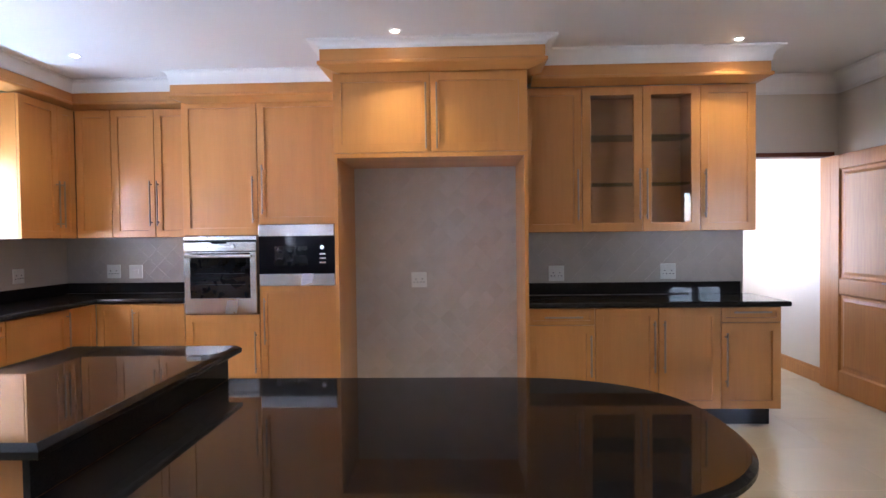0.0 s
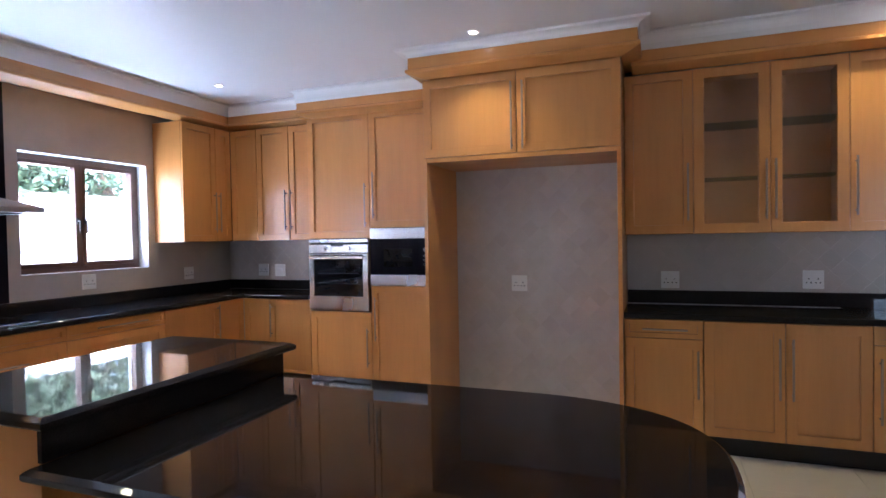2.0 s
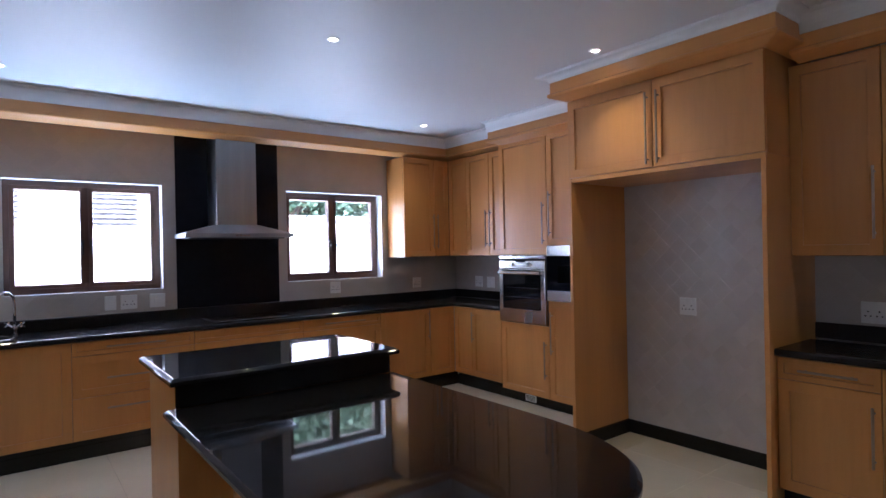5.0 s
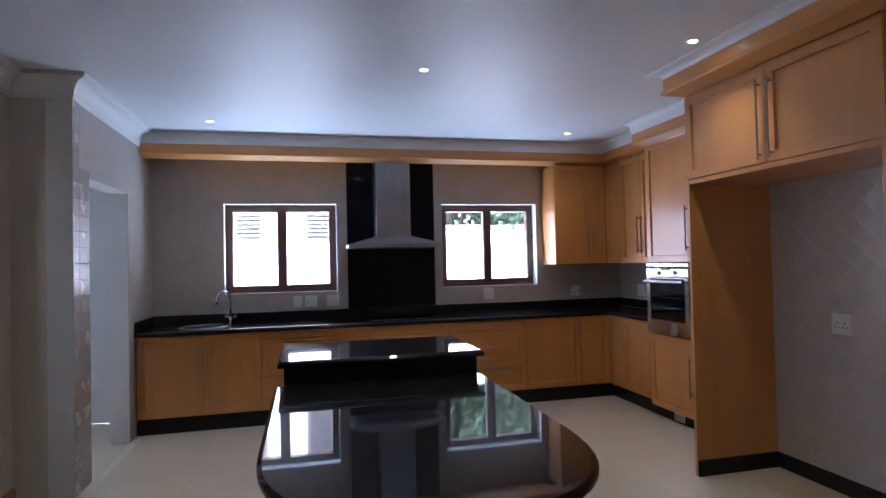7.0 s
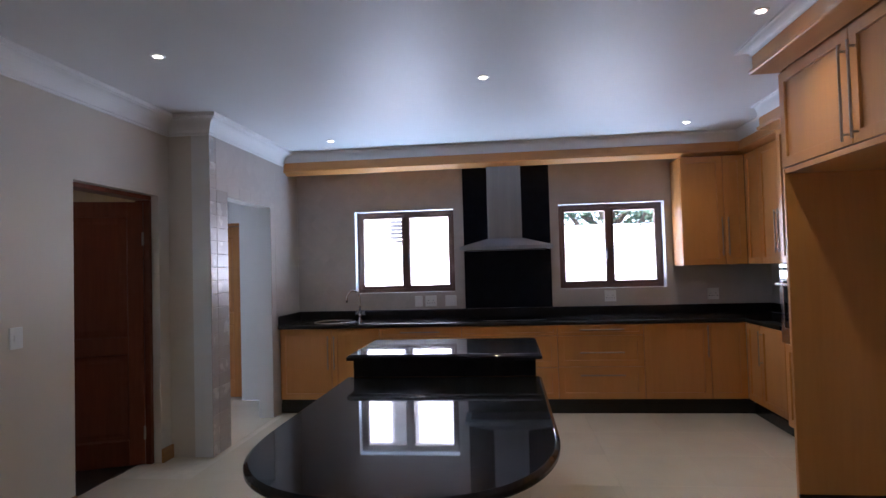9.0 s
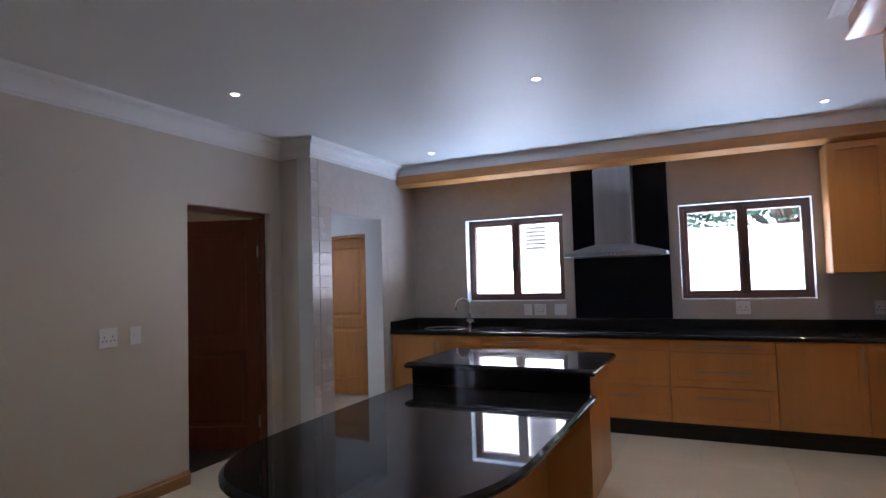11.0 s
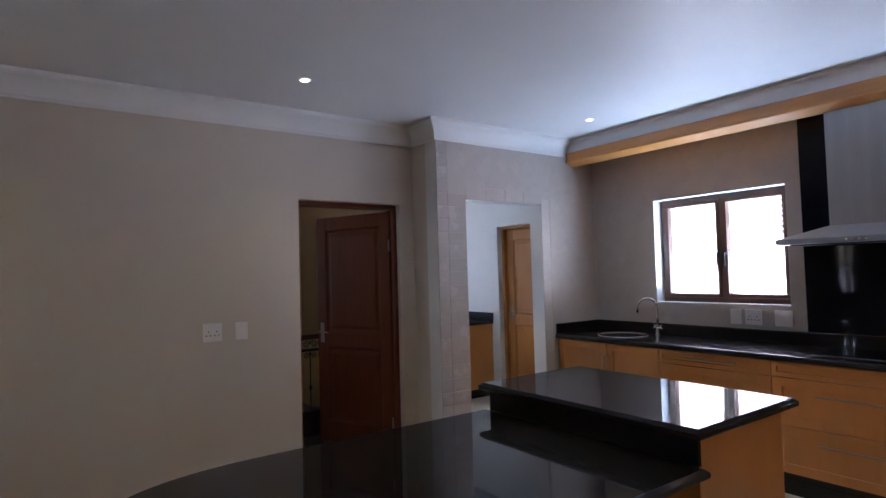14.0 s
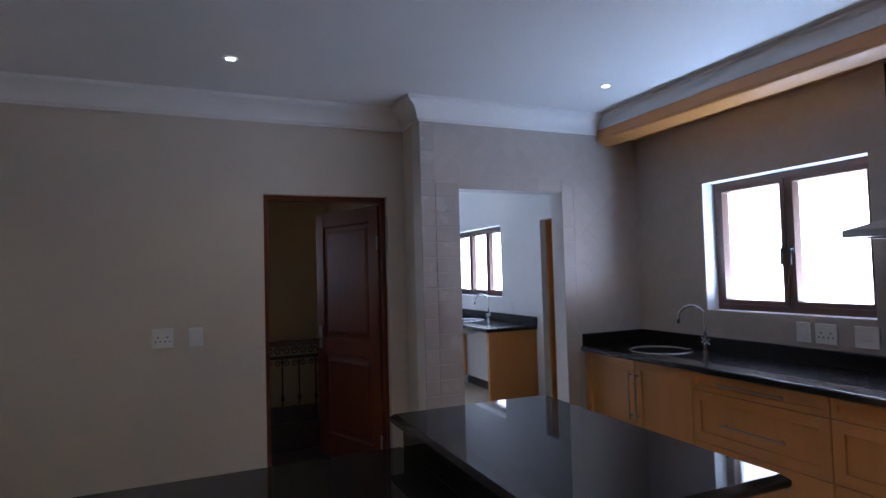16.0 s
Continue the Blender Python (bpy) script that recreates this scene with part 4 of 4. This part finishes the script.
part("rim", box_mesh(-0.2, 0.2, -0.325, 0.325, 0.0005, 0.004, bevel=0.0015), M_STEEL, hob)
part("cooking_surface", box_mesh(-0.192, 0.192, -0.317, 0.317, 0.0042, 0.008, bevel=0.001), M_BLACKGLASS, hob)

# ---- sink and tap ----
def lathe(profile, seg=40):
    bm = bmesh.new()
    rings = [[bm.verts.new((r * math.cos(k * math.tau / seg), r * math.sin(k * math.tau / seg), z)) for k in range(seg)] for r, z in profile]
    for a, b in zip(rings, rings[1:]):
        for k in range(seg):
            bm.faces.new((a[k], a[(k + 1) % seg], b[(k + 1) % seg], b[k]))
    bm.faces.new(rings[-1])
    bm.faces.new(rings[0])
    return bm


def lathe_open(profile, seg=40):
    bm = bmesh.new()
    rings = [[bm.verts.new((r * math.cos(k * math.tau / seg), r * math.sin(k * math.tau / seg), z)) for k in range(seg)] for r, z in profile]
    for a, b in zip(rings, rings[1:]):
        for k in range(seg):
            bm.faces.new((a[k], a[(k + 1) % seg], b[(k + 1) % seg], b[k]))
    return bm


def drill(obs, x, y, r, z0, z1):
    """Cuts a round hole through the objects."""
    bm = bmesh.new()
    add_rod(bm, (x, y, z0), (x, y, z1), r, 48)
    cutter = part("cutter", bm, M_GRANITE, None)
    for ob in obs:
        md = ob.modifiers.new("hole", "BOOLEAN")
        md.object, md.operation, md.solver = cutter, "DIFFERENCE", "EXACT"
    bpy.context.view_layer.update()
    dg = bpy.context.evaluated_depsgraph_get()
    made = [bpy.data.meshes.new_from_object(ob.evaluated_get(dg)) for ob in obs]
    for ob, me in zip(obs, made):
        ob.modifiers.clear()
        ob.data = me
    bpy.data.objects.remove(cutter)


def sink_and_tap(x, y, z, group):
    s = thing("sink", "round stainless steel inset bowl in black granite", "sink", pose(x, y, z), group)
    part("rim", lathe_open([(0.19, 0.0008), (0.222, 0.0008), (0.225, 0.004), (0.218, 0.008), (0.205, 0.008), (0.193, 0.004), (0.19, 0.0008)]), M_STEEL, s, smooth=True)
    prof = [(0.193, 0.004), (0.188, -0.01), (0.183, -0.1), (0.17, -0.14), (0.13, -0.155), (0.03, -0.16)]
    part("bowl", lathe_open(prof), M_STEEL, s, smooth=True)
    bm = bmesh.new()
    add_rod(bm, (0, 0, -0.1595), (0, 0, -0.155), 0.035, 20)
    part("drain", bm, M_CHROME, s)
    return s


def tap(x, y, z, yaw, group):
    t = thing("tap", "chrome swan-neck mixer tap with two cross handles", "tap", pose(x, y, z, 0, 0, yaw), group)
    bm = bmesh.new()
    add_rod(bm, (0, 0, 0.0), (0, 0, 0.012), 0.026, 20)
    add_rod(bm, (0, 0, 0.012), (0, 0, 0.06), 0.016, 16)
    part("base", bm, M_CHROME, t, smooth=False)
    pts = [(0, 0, 0.05), (0, 0, 0.16), (0, 0, 0.24)] + [(0.085 - 0.085 * math.cos(a), 0, 0.24 + 0.085 * math.sin(a)) for a in [math.pi * k / 12 for k in range(1, 13)]] + [(0.17, 0, 0.2)]
    part("spout", tube(pts, 0.0105, 12), M_CHROME, t, smooth=True)
    for s in (-1, 1):
        bm = bmesh.new()
        c = Vector((0.0, s * 0.055, 0.075))
        add_rod(bm, (0, 0, 0.045), c, 0.011, 12)
        for k in range(4):
            a = math.pi / 4 + k * math.pi / 2
            add_rod(bm, c, c + Vector((0.026 * math.cos(a), s * 0.008, 0.026 * math.sin(a))), 0.0055, 8, 0.0065)
        part("cross_handle", bm, M_CHROME, t)
    return t


drill([bpy.data.objects["worktop"], bpy.data.objects["worktop_strip"], bpy.data.objects["sink_base_cabinet"].children[0]], -3.16, 0.52, 0.2, 0.7, 1.0)
sink_and_tap(-3.16, 0.52, CT1, "sinks")
tap(-3.365, 0.74, CT1, -40, "taps")


# ---- sockets and switches ----
def plate(name, label, m, w, h, kind, group):
    """A wall plate in the local xz plane that faces -y, centred on its pose."""
    p = thing(name, label, "socket" if kind == "socket" else "switch", m, group)
    part("plate", box_mesh(-w / 2, w / 2, -0.011, -0.0005, -h / 2, h / 2, bevel=0.003), M_PLASTIC, p)
    if kind == "socket":
        for dx, dz in [(c + a, b) for c in (-w * 0.22, w * 0.22) for a, b in ((0.0, 0.014), (-0.013, -0.012), (0.013, -0.012))]:
            bm = bmesh.new()
            add_rod(bm, (dx, -0.0125, dz - 0.008), (dx, -0.0105, dz - 0.008), 0.0046, 10)
            part("pin_hole", bm, M_DARK, p)
        for c in (-w * 0.2, w * 0.2):
            part("rocker", box_mesh(c - 0.008, c + 0.008, -0.015, -0.0105, h * 0.2, h * 0.34, bevel=0.0015), M_PLASTIC, p)
    else:
        part("rocker", box_mesh(-w * 0.22, w * 0.22, -0.016, -0.0105, -h * 0.16, h * 0.16, bevel=0.002), M_PLASTIC, p)
    return p


TT = 0.005
for y, w, kind in ((1.385, 0.085, "switch"), (1.522, 0.125, "socket"), (1.744, 0.125, "switch"), (3.462, 0.12, "socket"), (4.515, 0.115, "socket")):
    plate("wall_socket" if kind == "socket" else "wall_switch", "white plastic plate on the beige tiles", pose(WX + TT, y, 1.09 if y < 3 else 1.105, 0, 0, 90), w, 0.12, kind, "wall plates")
for x, z, ny, kind in ((-0.185, 1.037, NY, "socket"), (0.938, 1.077, NY, "socket"), (1.838, 1.086, NY, "socket"), (-3.03, 1.104, NL, "socket"), (-2.823, 1.10, NL, "switch")):
    plate("wall_socket" if kind == "socket" else "wall_switch", "white plastic plate on the beige tiles", pose(x, ny - TT, z), 0.125, 0.125, kind, "wall plates")
plate("wall_socket", "white plastic socket plate on the cream wall", pose(0.12, SY, 1.142, 0, 0, 180), 0.125, 0.125, "socket", "wall plates")
plate("wall_switch", "white plastic light switch on the cream wall", pose(-0.073, SY, 1.138, 0, 0, 180), 0.085, 0.12, "switch", "wall plates")
plate("wall_switch", "white plastic light switch in the passage", pose(EX, 6.0, 1.3, 0, 0, -90), 0.08, 0.12, "switch", "wall plates")
vg = thing("plinth_vent", "white plastic vent grille in the black plinth", "vent", pose(-1.79, 4.654, 0.05))
part("frame", box_mesh(-0.07, 0.07, -0.006, -0.0005, -0.032, 0.032, bevel=0.002), M_PLASTIC, vg)
for k in range(4):
    part("slat", box_mesh(-0.058, 0.058, -0.0085, -0.0062, -0.022 + k * 0.013, -0.016 + k * 0.013), M_DARK, vg)

# ---- downlights ----
for lx, ly, share in LAMPS:
    d = thing("downlight", "lit recessed halogen downlight with a white ring", "downlight", pose(lx, ly, CEIL), "ceiling downlights")
    part("ring", lathe([(0.024, -0.003), (0.03, -0.006), (0.038, -0.005), (0.041, -0.0005), (0.024, -0.0005)], 28), M_PLASTIC, d, smooth=True)
    bm = bmesh.new()
    add_rod(bm, (0, 0, -0.0062), (0, 0, -0.0012), 0.0235, 24)
    part("bulb", bm, M_BULB, d, "glowing halogen bulb")

# ---- scullery seen through the doorway ----
sc = thing("scullery_end_panel", "maple end panel carrying the scullery worktop", "panel", pose(-2.88, -1.62, 0, 0, 0, 90))
part("panel", box_mesh(-0.04, 0.0, 0.0, 0.59, 0.1, 0.865, bevel=0.002), M_WOOD, sc)
part("plinth", box_mesh(-0.035, -0.005, 0.04, 0.585, 0.0, 0.099), M_GRANITE, sc)
scullery_top = tagged(part("worktop", box_mesh(WX + 0.003, -2.85, -4.78, -1.6, CT0, CT1, bevel=0.006), M_GRANITE_SHEEN, None), "black granite scullery worktop", "worktop")
tagged(part("upstand", box_mesh(WX + 0.003, WX + 0.023, -4.78, -1.6, CT1 + 0.0005, 1.0, bevel=0.003), M_GRANITE, None), "black granite upstand in the scullery", "upstand")
sc2 = thing("scullery_cabinet", "maple scullery base cabinet at the far end", "cabinet", pose(-2.88, -3.4, 0, 0, 0, 90))
part("body", box_mesh(-1.35, 0.0, 0.0215, 0.575, 0.1, BZ1, bevel=0.002), M_WOOD, sc2)
structure(sweep([(0, 0), (0.015, 0), (0.015, 0.1), (0, 0.103)], [(WX, -1.67), (WX, -3.38)], "baseboard_scullery", M_GRANITE), "black skirting in the scullery", "skirting")
drill([scullery_top], -3.16, -2.75, 0.2, 0.7, 1.0)
sink_and_tap(-3.16, -2.75, CT1, "sinks")
tap(-3.36, -2.52, CT1, -40, "taps")
plate("wall_switch", "white plastic plate on the scullery wall", pose(WX, -2.2, 1.1, 0, 0, 90), 0.09, 0.12, "switch", "wall plates")

# ---- railing in the dark hall ----
rail = thing("stair_railing", "black wrought iron railing with scrolls and wooden handrail", "railing", pose(0, -1.5, 0))
part("handrail", box_mesh(-1.3, 0.6, -0.025, 0.025, 0.9, 0.945, bevel=0.008), M_WINWOOD, rail, "dark timber handrail")
part("kerb", box_mesh(-1.3, 0.6, -0.07, 0.07, 0.0, 0.23, bevel=0.004), M_DARKFLOOR, rail)
part("mid_bar", box_mesh(-1.3, 0.6, -0.012, 0.012, 0.785, 0.812, bevel=0.002), M_IRON, rail)


def scroll(cx, cz, r, s, turns=1.35):
    return [(cx + s * r * (1 - 0.72 * k / 18) * math.cos(turns * math.tau * k / 18), 0, cz + r * (1 - 0.72 * k / 18) * math.sin(turns * math.tau * k / 18)) for k in range(19)]


for k in range(13):
    bx = -1.2 + 0.146 * k
    bm = bmesh.new()
    add_rod(bm, (bx, 0, 0.229), (bx, 0, 0.786), 0.007, 8)
    add_box(bm, bx - 0.013, bx + 0.013, -0.013, 0.013, 0.42, 0.46, 0.004)
    part("baluster", bm, M_IRON, rail)
    for s in (-1, 1):
        part("scroll", tube(scroll(bx + s * 0.035, 0.745, 0.03, -s), 0.005, 6), M_IRON, rail, smooth=True)
        part("scroll", tube(scroll(bx + s * 0.035, 0.855, 0.036, -s), 0.005, 6), M_IRON, rail, smooth=True)

# ---- outdoors ----
tagged(part("ground", box_mesh(-400, 400, -400, 400, -0.3, -0.16), M_PAVING, None), "pale sunlit concrete paving round the house", "ground", kind="structure")
bw = thing("boundary_wall", "white plastered garden wall in bright sun", "wall", pose(-6.5, 2.62, -0.12), kind="structure")
part("wall", box_mesh(-0.22, 0.0, 0, 14, 0, 2.13), M_EXT, bw)
part("coping", box_mesh(-0.26, 0.03, 0, 14, 2.131, 2.185, bevel=0.006), M_EXT, bw)
nb = thing("neighbour_house", "white plastered house wall with grey louvred shutters", "house", pose(-6.45, 2.6, -0.12))
part("wall", box_mesh(-4.0, 0.0, -40, 0, 0, 4.6), M_EXT, nb)
part("roof", box_mesh(-4.4, 0.3, -40.3, 0.3, 4.6, 4.8, bevel=0.02), M_SHUTTER, nb)
for yy, half in ((-0.8, 0.29), (-1.95, 0.17)):
    sh = part("shutter", box_mesh(0.001, 0.03, yy - half - 0.05, yy + half + 0.05, 2.0, 3.3, bevel=0.003), M_SHUTTER, nb, "grey louvred timber shutter")
    for k in range(19):
        bm = bmesh.new()
        add_box(bm, 0.0, 0.045, -half, half, -0.006, 0.006, 0.0, Matrix.Translation((0.032, yy, 2.06 + 0.064 * k)) @ Matrix.Rotation(radians(35), 4, "Y"))
        part("slat", bm, M_SHUTTER, sh)


def tree(x, y, h, r, seed):
    rng = random.Random(seed)
    t = thing("tree", "leafy broad tree with grey limbs behind the wall", "tree", pose(x, y, -0.12), "garden trees")
    trunk = tube([(0, 0, 0), (0.05, 0.04, h * 0.2), (0.0, 0.1, h * 0.42)], [0.17, 0.14, 0.11], 10)
    part("trunk", trunk, M_BARK, t, smooth=True)
    tips = []
    for k in range(9):
        a = k * math.tau / 9 + rng.uniform(-0.3, 0.3)
        reach = r * rng.uniform(0.55, 1.0)
        p0 = Vector((0, 0.08, h * rng.uniform(0.3, 0.42)))
        p3 = Vector((reach * math.cos(a), reach * math.sin(a), h * rng.uniform(0.5, 0.95)))
        p1 = p0.lerp(p3, 0.4) + Vector((rng.uniform(-0.3, 0.3), rng.uniform(-0.3, 0.3), -0.2))
        part("limb", tube([p0, p1, p3], [0.08, 0.055, 0.02], 8), M_BARK, t, smooth=True)
        tips += [p3, p0.lerp(p3, 0.7)]
    verts, faces = [], []
    for k in range(22000):
        c = rng.choice(tips)
        d = Vector((rng.gauss(0, 1), rng.gauss(0, 1), rng.gauss(0, 0.8))) * (r * 0.24)
        p = c + d
        if p.z < h * 0.27:
            continue
        u = Vector((rng.gauss(0, 1), rng.gauss(0, 1), rng.gauss(0, 0.6))).normalized()
        w = u.cross(Vector((rng.gauss(0, 1), rng.gauss(0, 1), rng.gauss(0, 1)))).normalized()
        s = rng.uniform(0.045, 0.095)
        n = len(verts)
        verts += [p - u * s, p + w * s * 0.45, p + u * s, p - w * s * 0.45]
        faces.append((n, n + 1, n + 2, n + 3))
    me = bpy.data.meshes.new("crown")
    me.from_pydata([tuple(q) for q in verts], [], faces)
    me.materials.append(M_LEAF)
    ob = new("crown", me)
    ob.parent = t
    return t


tree(-8.7, 4.4, 5.6, 2.3, 3)
tree(-8.8, 8.2, 5.6, 2.6, 5)
tree(-12.5, 6.4, 6.5, 3.0, 8)


# ---- wall tiles ----
def tile_piece(w, h, gap, mat, t=0.0042):
    v, f = rings_mesh([(0, w, 0, h, t), (0, w, 0, h, gap * 0.7), (gap, w - gap, gap, h - gap, 0.0)], cap_first=False)
    me = bpy.data.meshes.new("tile")
    me.from_pydata(v, [], f)
    me.materials.append(mat)
    return me


TILE_CACHE = {}


def tiled(parent, m, u0, u1, z0, z1, tw, th, holes, stagger=0.5, gap=0.0012, mat=M_TILE):
    """Rows of tiles in the plane of m (x along, z up, facing -y), cut round the holes."""
    rows = int(math.ceil((z1 - z0) / th))
    for j in range(rows):
        c, d = z0 + j * th, min(z0 + (j + 1) * th, z1)
        start = u0 - (tw * stagger if j % 2 else 0)
        k = 0
        while start + k * tw < u1:
            spans = [(max(start + k * tw, u0), min(start + (k + 1) * tw, u1), c, d)]
            k += 1
            for h in holes:
                nxt = []
                for a, b, e, g in spans:
                    if h[0] >= b or h[1] <= a or h[2] >= g or h[3] <= e:
                        nxt.append((a, b, e, g))
                        continue
                    if a < h[0]:
                        nxt.append((a, h[0], e, g))
                    if b > h[1]:
                        nxt.append((h[1], b, e, g))
                    aa, bb = max(a, h[0]), min(b, h[1])
                    if e < h[2]:
                        nxt.append((aa, bb, e, h[2]))
                    if g > h[3]:
                        nxt.append((aa, bb, h[3], g))
                spans = nxt
            for a, b, e, g in spans:
                w, hh = round(b - a - gap, 4), round(g - e - gap, 4)
                if w < 0.012 or hh < 0.012:
                    continue
                key = (w, hh, gap, mat.name)
                if key not in TILE_CACHE:
                    TILE_CACHE[key] = tile_piece(w, hh, gap, mat)
                o = new("tile", TILE_CACHE[key])
                o.parent = parent
                o.matrix_parent_inverse = parent.matrix_world.inverted()
                o.matrix_basis = m @ Matrix.Translation((a + gap / 2, 0, e + gap / 2))


def clipped(poly, axis, limit, keep_less):
    out = []
    for i, p in enumerate(poly):
        q = poly[i - 1]
        dp, dq = p[axis] - limit, q[axis] - limit
        if keep_less:
            dp, dq = -dp, -dq
        if (dp >= 0) != (dq >= 0):
            f = dq / (dq - dp)
            out.append((q[0] + (p[0] - q[0]) * f, q[1] + (p[1] - q[1]) * f))
        if dp >= 0:
            out.append(p)
    return out


def diagonal_tiles(parent, m, u0, u1, z0, z1, size, holes, gap=0.001, mat=M_TILE, depth=0.0042, singles=280):
    """Square tiles laid on the diagonal in the plane of m (x along, z up, facing -y), cut round the holes; those past the count are joined."""
    us = sorted({u0, u1, *[min(max(v, u0), u1) for h in holes for v in h[:2]]})
    zs = sorted({z0, z1, *[min(max(v, z0), z1) for h in holes for v in h[2:]]})
    cells = []
    for a, b in zip(us, us[1:]):
        for c, d in zip(zs, zs[1:]):
            if not any(h[0] < (a + b) / 2 < h[1] and h[2] < (c + d) / 2 < h[3] for h in holes):
                cells.append((a, b, c, d))
    half = size / math.sqrt(2)
    inner = (size - gap) / math.sqrt(2)
    made, verts, faces = 0, [], []
    whole = None
    for i in range(int((u1 - u0) / half) + 2):
        for j in range(int((z1 - z0) / half) + 2):
            if (i + j) % 2:
                continue
            cu, cz = u0 + i * half, z0 + j * half
            rhomb = [(cu + inner, cz), (cu, cz + inner), (cu - inner, cz), (cu, cz - inner)]
            for a, b, c, d in cells:
                poly = rhomb
                for axis, limit, less in ((0, a, False), (0, b, True), (1, c, False), (1, d, True)):
                    poly = clipped(poly, axis, limit, less) if len(poly) > 2 else []
                if len(poly) < 3 or max(p[0] for p in poly) - min(p[0] for p in poly) < 0.006 or max(p[1] for p in poly) - min(p[1] for p in poly) < 0.006:
                    continue
                n = len(poly)
                full = n == 4 and poly == rhomb
                vs = [(p[0] - cu, 0.0, p[1] - cz) for p in poly] + [(p[0] - cu, depth, p[1] - cz) for p in poly]
                fs = [tuple(range(n - 1, -1, -1))] + [(k, (k + 1) % n, (k + 1) % n + n, k + n) for k in range(n)]
                if made >= singles:
                    base = len(verts)
                    verts += [(x + cu, y, z + cz) for x, y, z in vs]
                    faces += [tuple(k + base for k in f) for f in fs]
                    continue
                if full and whole is not None:
                    tile_mesh = whole
                else:
                    tile_mesh = bpy.data.meshes.new("tile")
                    tile_mesh.from_pydata(vs, [], fs)
                    tile_mesh.materials.append(mat)
                    if full:
                        whole = tile_mesh
                o = new("tile", tile_mesh)
                o.parent = parent
                o.matrix_parent_inverse = parent.matrix_world.inverted()
                o.matrix_basis = m @ Matrix.Translation((cu, 0, cz))
                made += 1
    if verts:
        o = mesh_object("tile_field", verts, faces, mat, parent)
        o.matrix_parent_inverse = parent.matrix_world.inverted()
        o.matrix_basis = m
        tagged(o, "beige stone-look wall tiles laid on the diagonal", kind="stuff")


TS = 0.108
WEST_HOLES = [W1, W2, (1.903, 2.852, 0.9, 2.566), (4.115, 6.0, 1.41, 3.0)]
diagonal_tiles(wall_west, pose(WX + 0.0045, 0, 0, 0, 0, 90), 0.006, NL - 0.006, 0.995, 2.57, TS, [(h[0] - 0.001, h[1] + 0.001, h[2] - 0.001, h[3] + 0.001) for h in WEST_HOLES], gap=0.0003)
diagonal_tiles(wall_north_deep, pose(0, NL - 0.0045, 0), WX + 0.006, -2.13, 0.995, 1.41, TS, [], gap=0.0008)
diagonal_tiles(wall_north, pose(0, NY - 0.0045, 0), -0.707, 0.613, 0.1, 1.955, TS, [], gap=0.0008, mat=M_TILE_ALCOVE_LIT)
diagonal_tiles(wall_north, pose(0, NY - 0.0045, 0), 0.642, 2.44, 0.995, 1.41, TS, [], gap=0.0008)
PANTRY = pose(-1.535, PY + 0.0045, 0, 0, 0, 180)
tiled(wall_pantry, PANTRY, 0.0, 0.108, 0.0, 2.592, TS, TS, [], stagger=0, gap=0.003, mat=M_TILE_GLAZED)
tiled(wall_pantry, PANTRY, 0.108, 0.297, 0.0, 2.16, 0.189, TS, [], stagger=0, gap=0.003, mat=M_TILE_GLAZED)
tiled(wall_pantry, PANTRY, 0.297, 1.185, 2.115, 2.223, 0.222, TS, [], stagger=0, gap=0.0016)
tiled(wall_pantry, PANTRY, 1.185, 1.293, 0.0, 2.223, TS, TS, [], stagger=0, gap=0.0016)
diagonal_tiles(wall_pantry, PANTRY, 0.108, 1.935, 0.0, 2.592, TS, [(0.0, 0.297, 0.0, 2.16), (0.297, 1.293, 0.0, 2.223), (1.315, 1.94, 0.0, 0.995)], gap=0.0006)

# ---- floor tiles ----
floor = bpy.data.objects["floor_base"]
bm = box_mesh(0.0006, 0.5994, 0.0006, 0.5994, -0.006, 0.0, bevel=0.0008)
me = bpy.data.meshes.new("floor_tile")
bm.to_mesh(me)
bm.free()
me.materials.append(M_FLOORTILE)
for i in range(23):
    for j in range(16):
        x, y = WX + 0.6 * i, -0.53 + 0.6 * j
        if x > 9.7 or (y > 4.6 and x < 2.2) or (y < -0.4 and x < -1.6) or (y > 5.2 and x > 3.4):
            continue
        o = new("floor_tile", me)
        o.parent = floor
        o.matrix_basis = pose(x, y, 0)
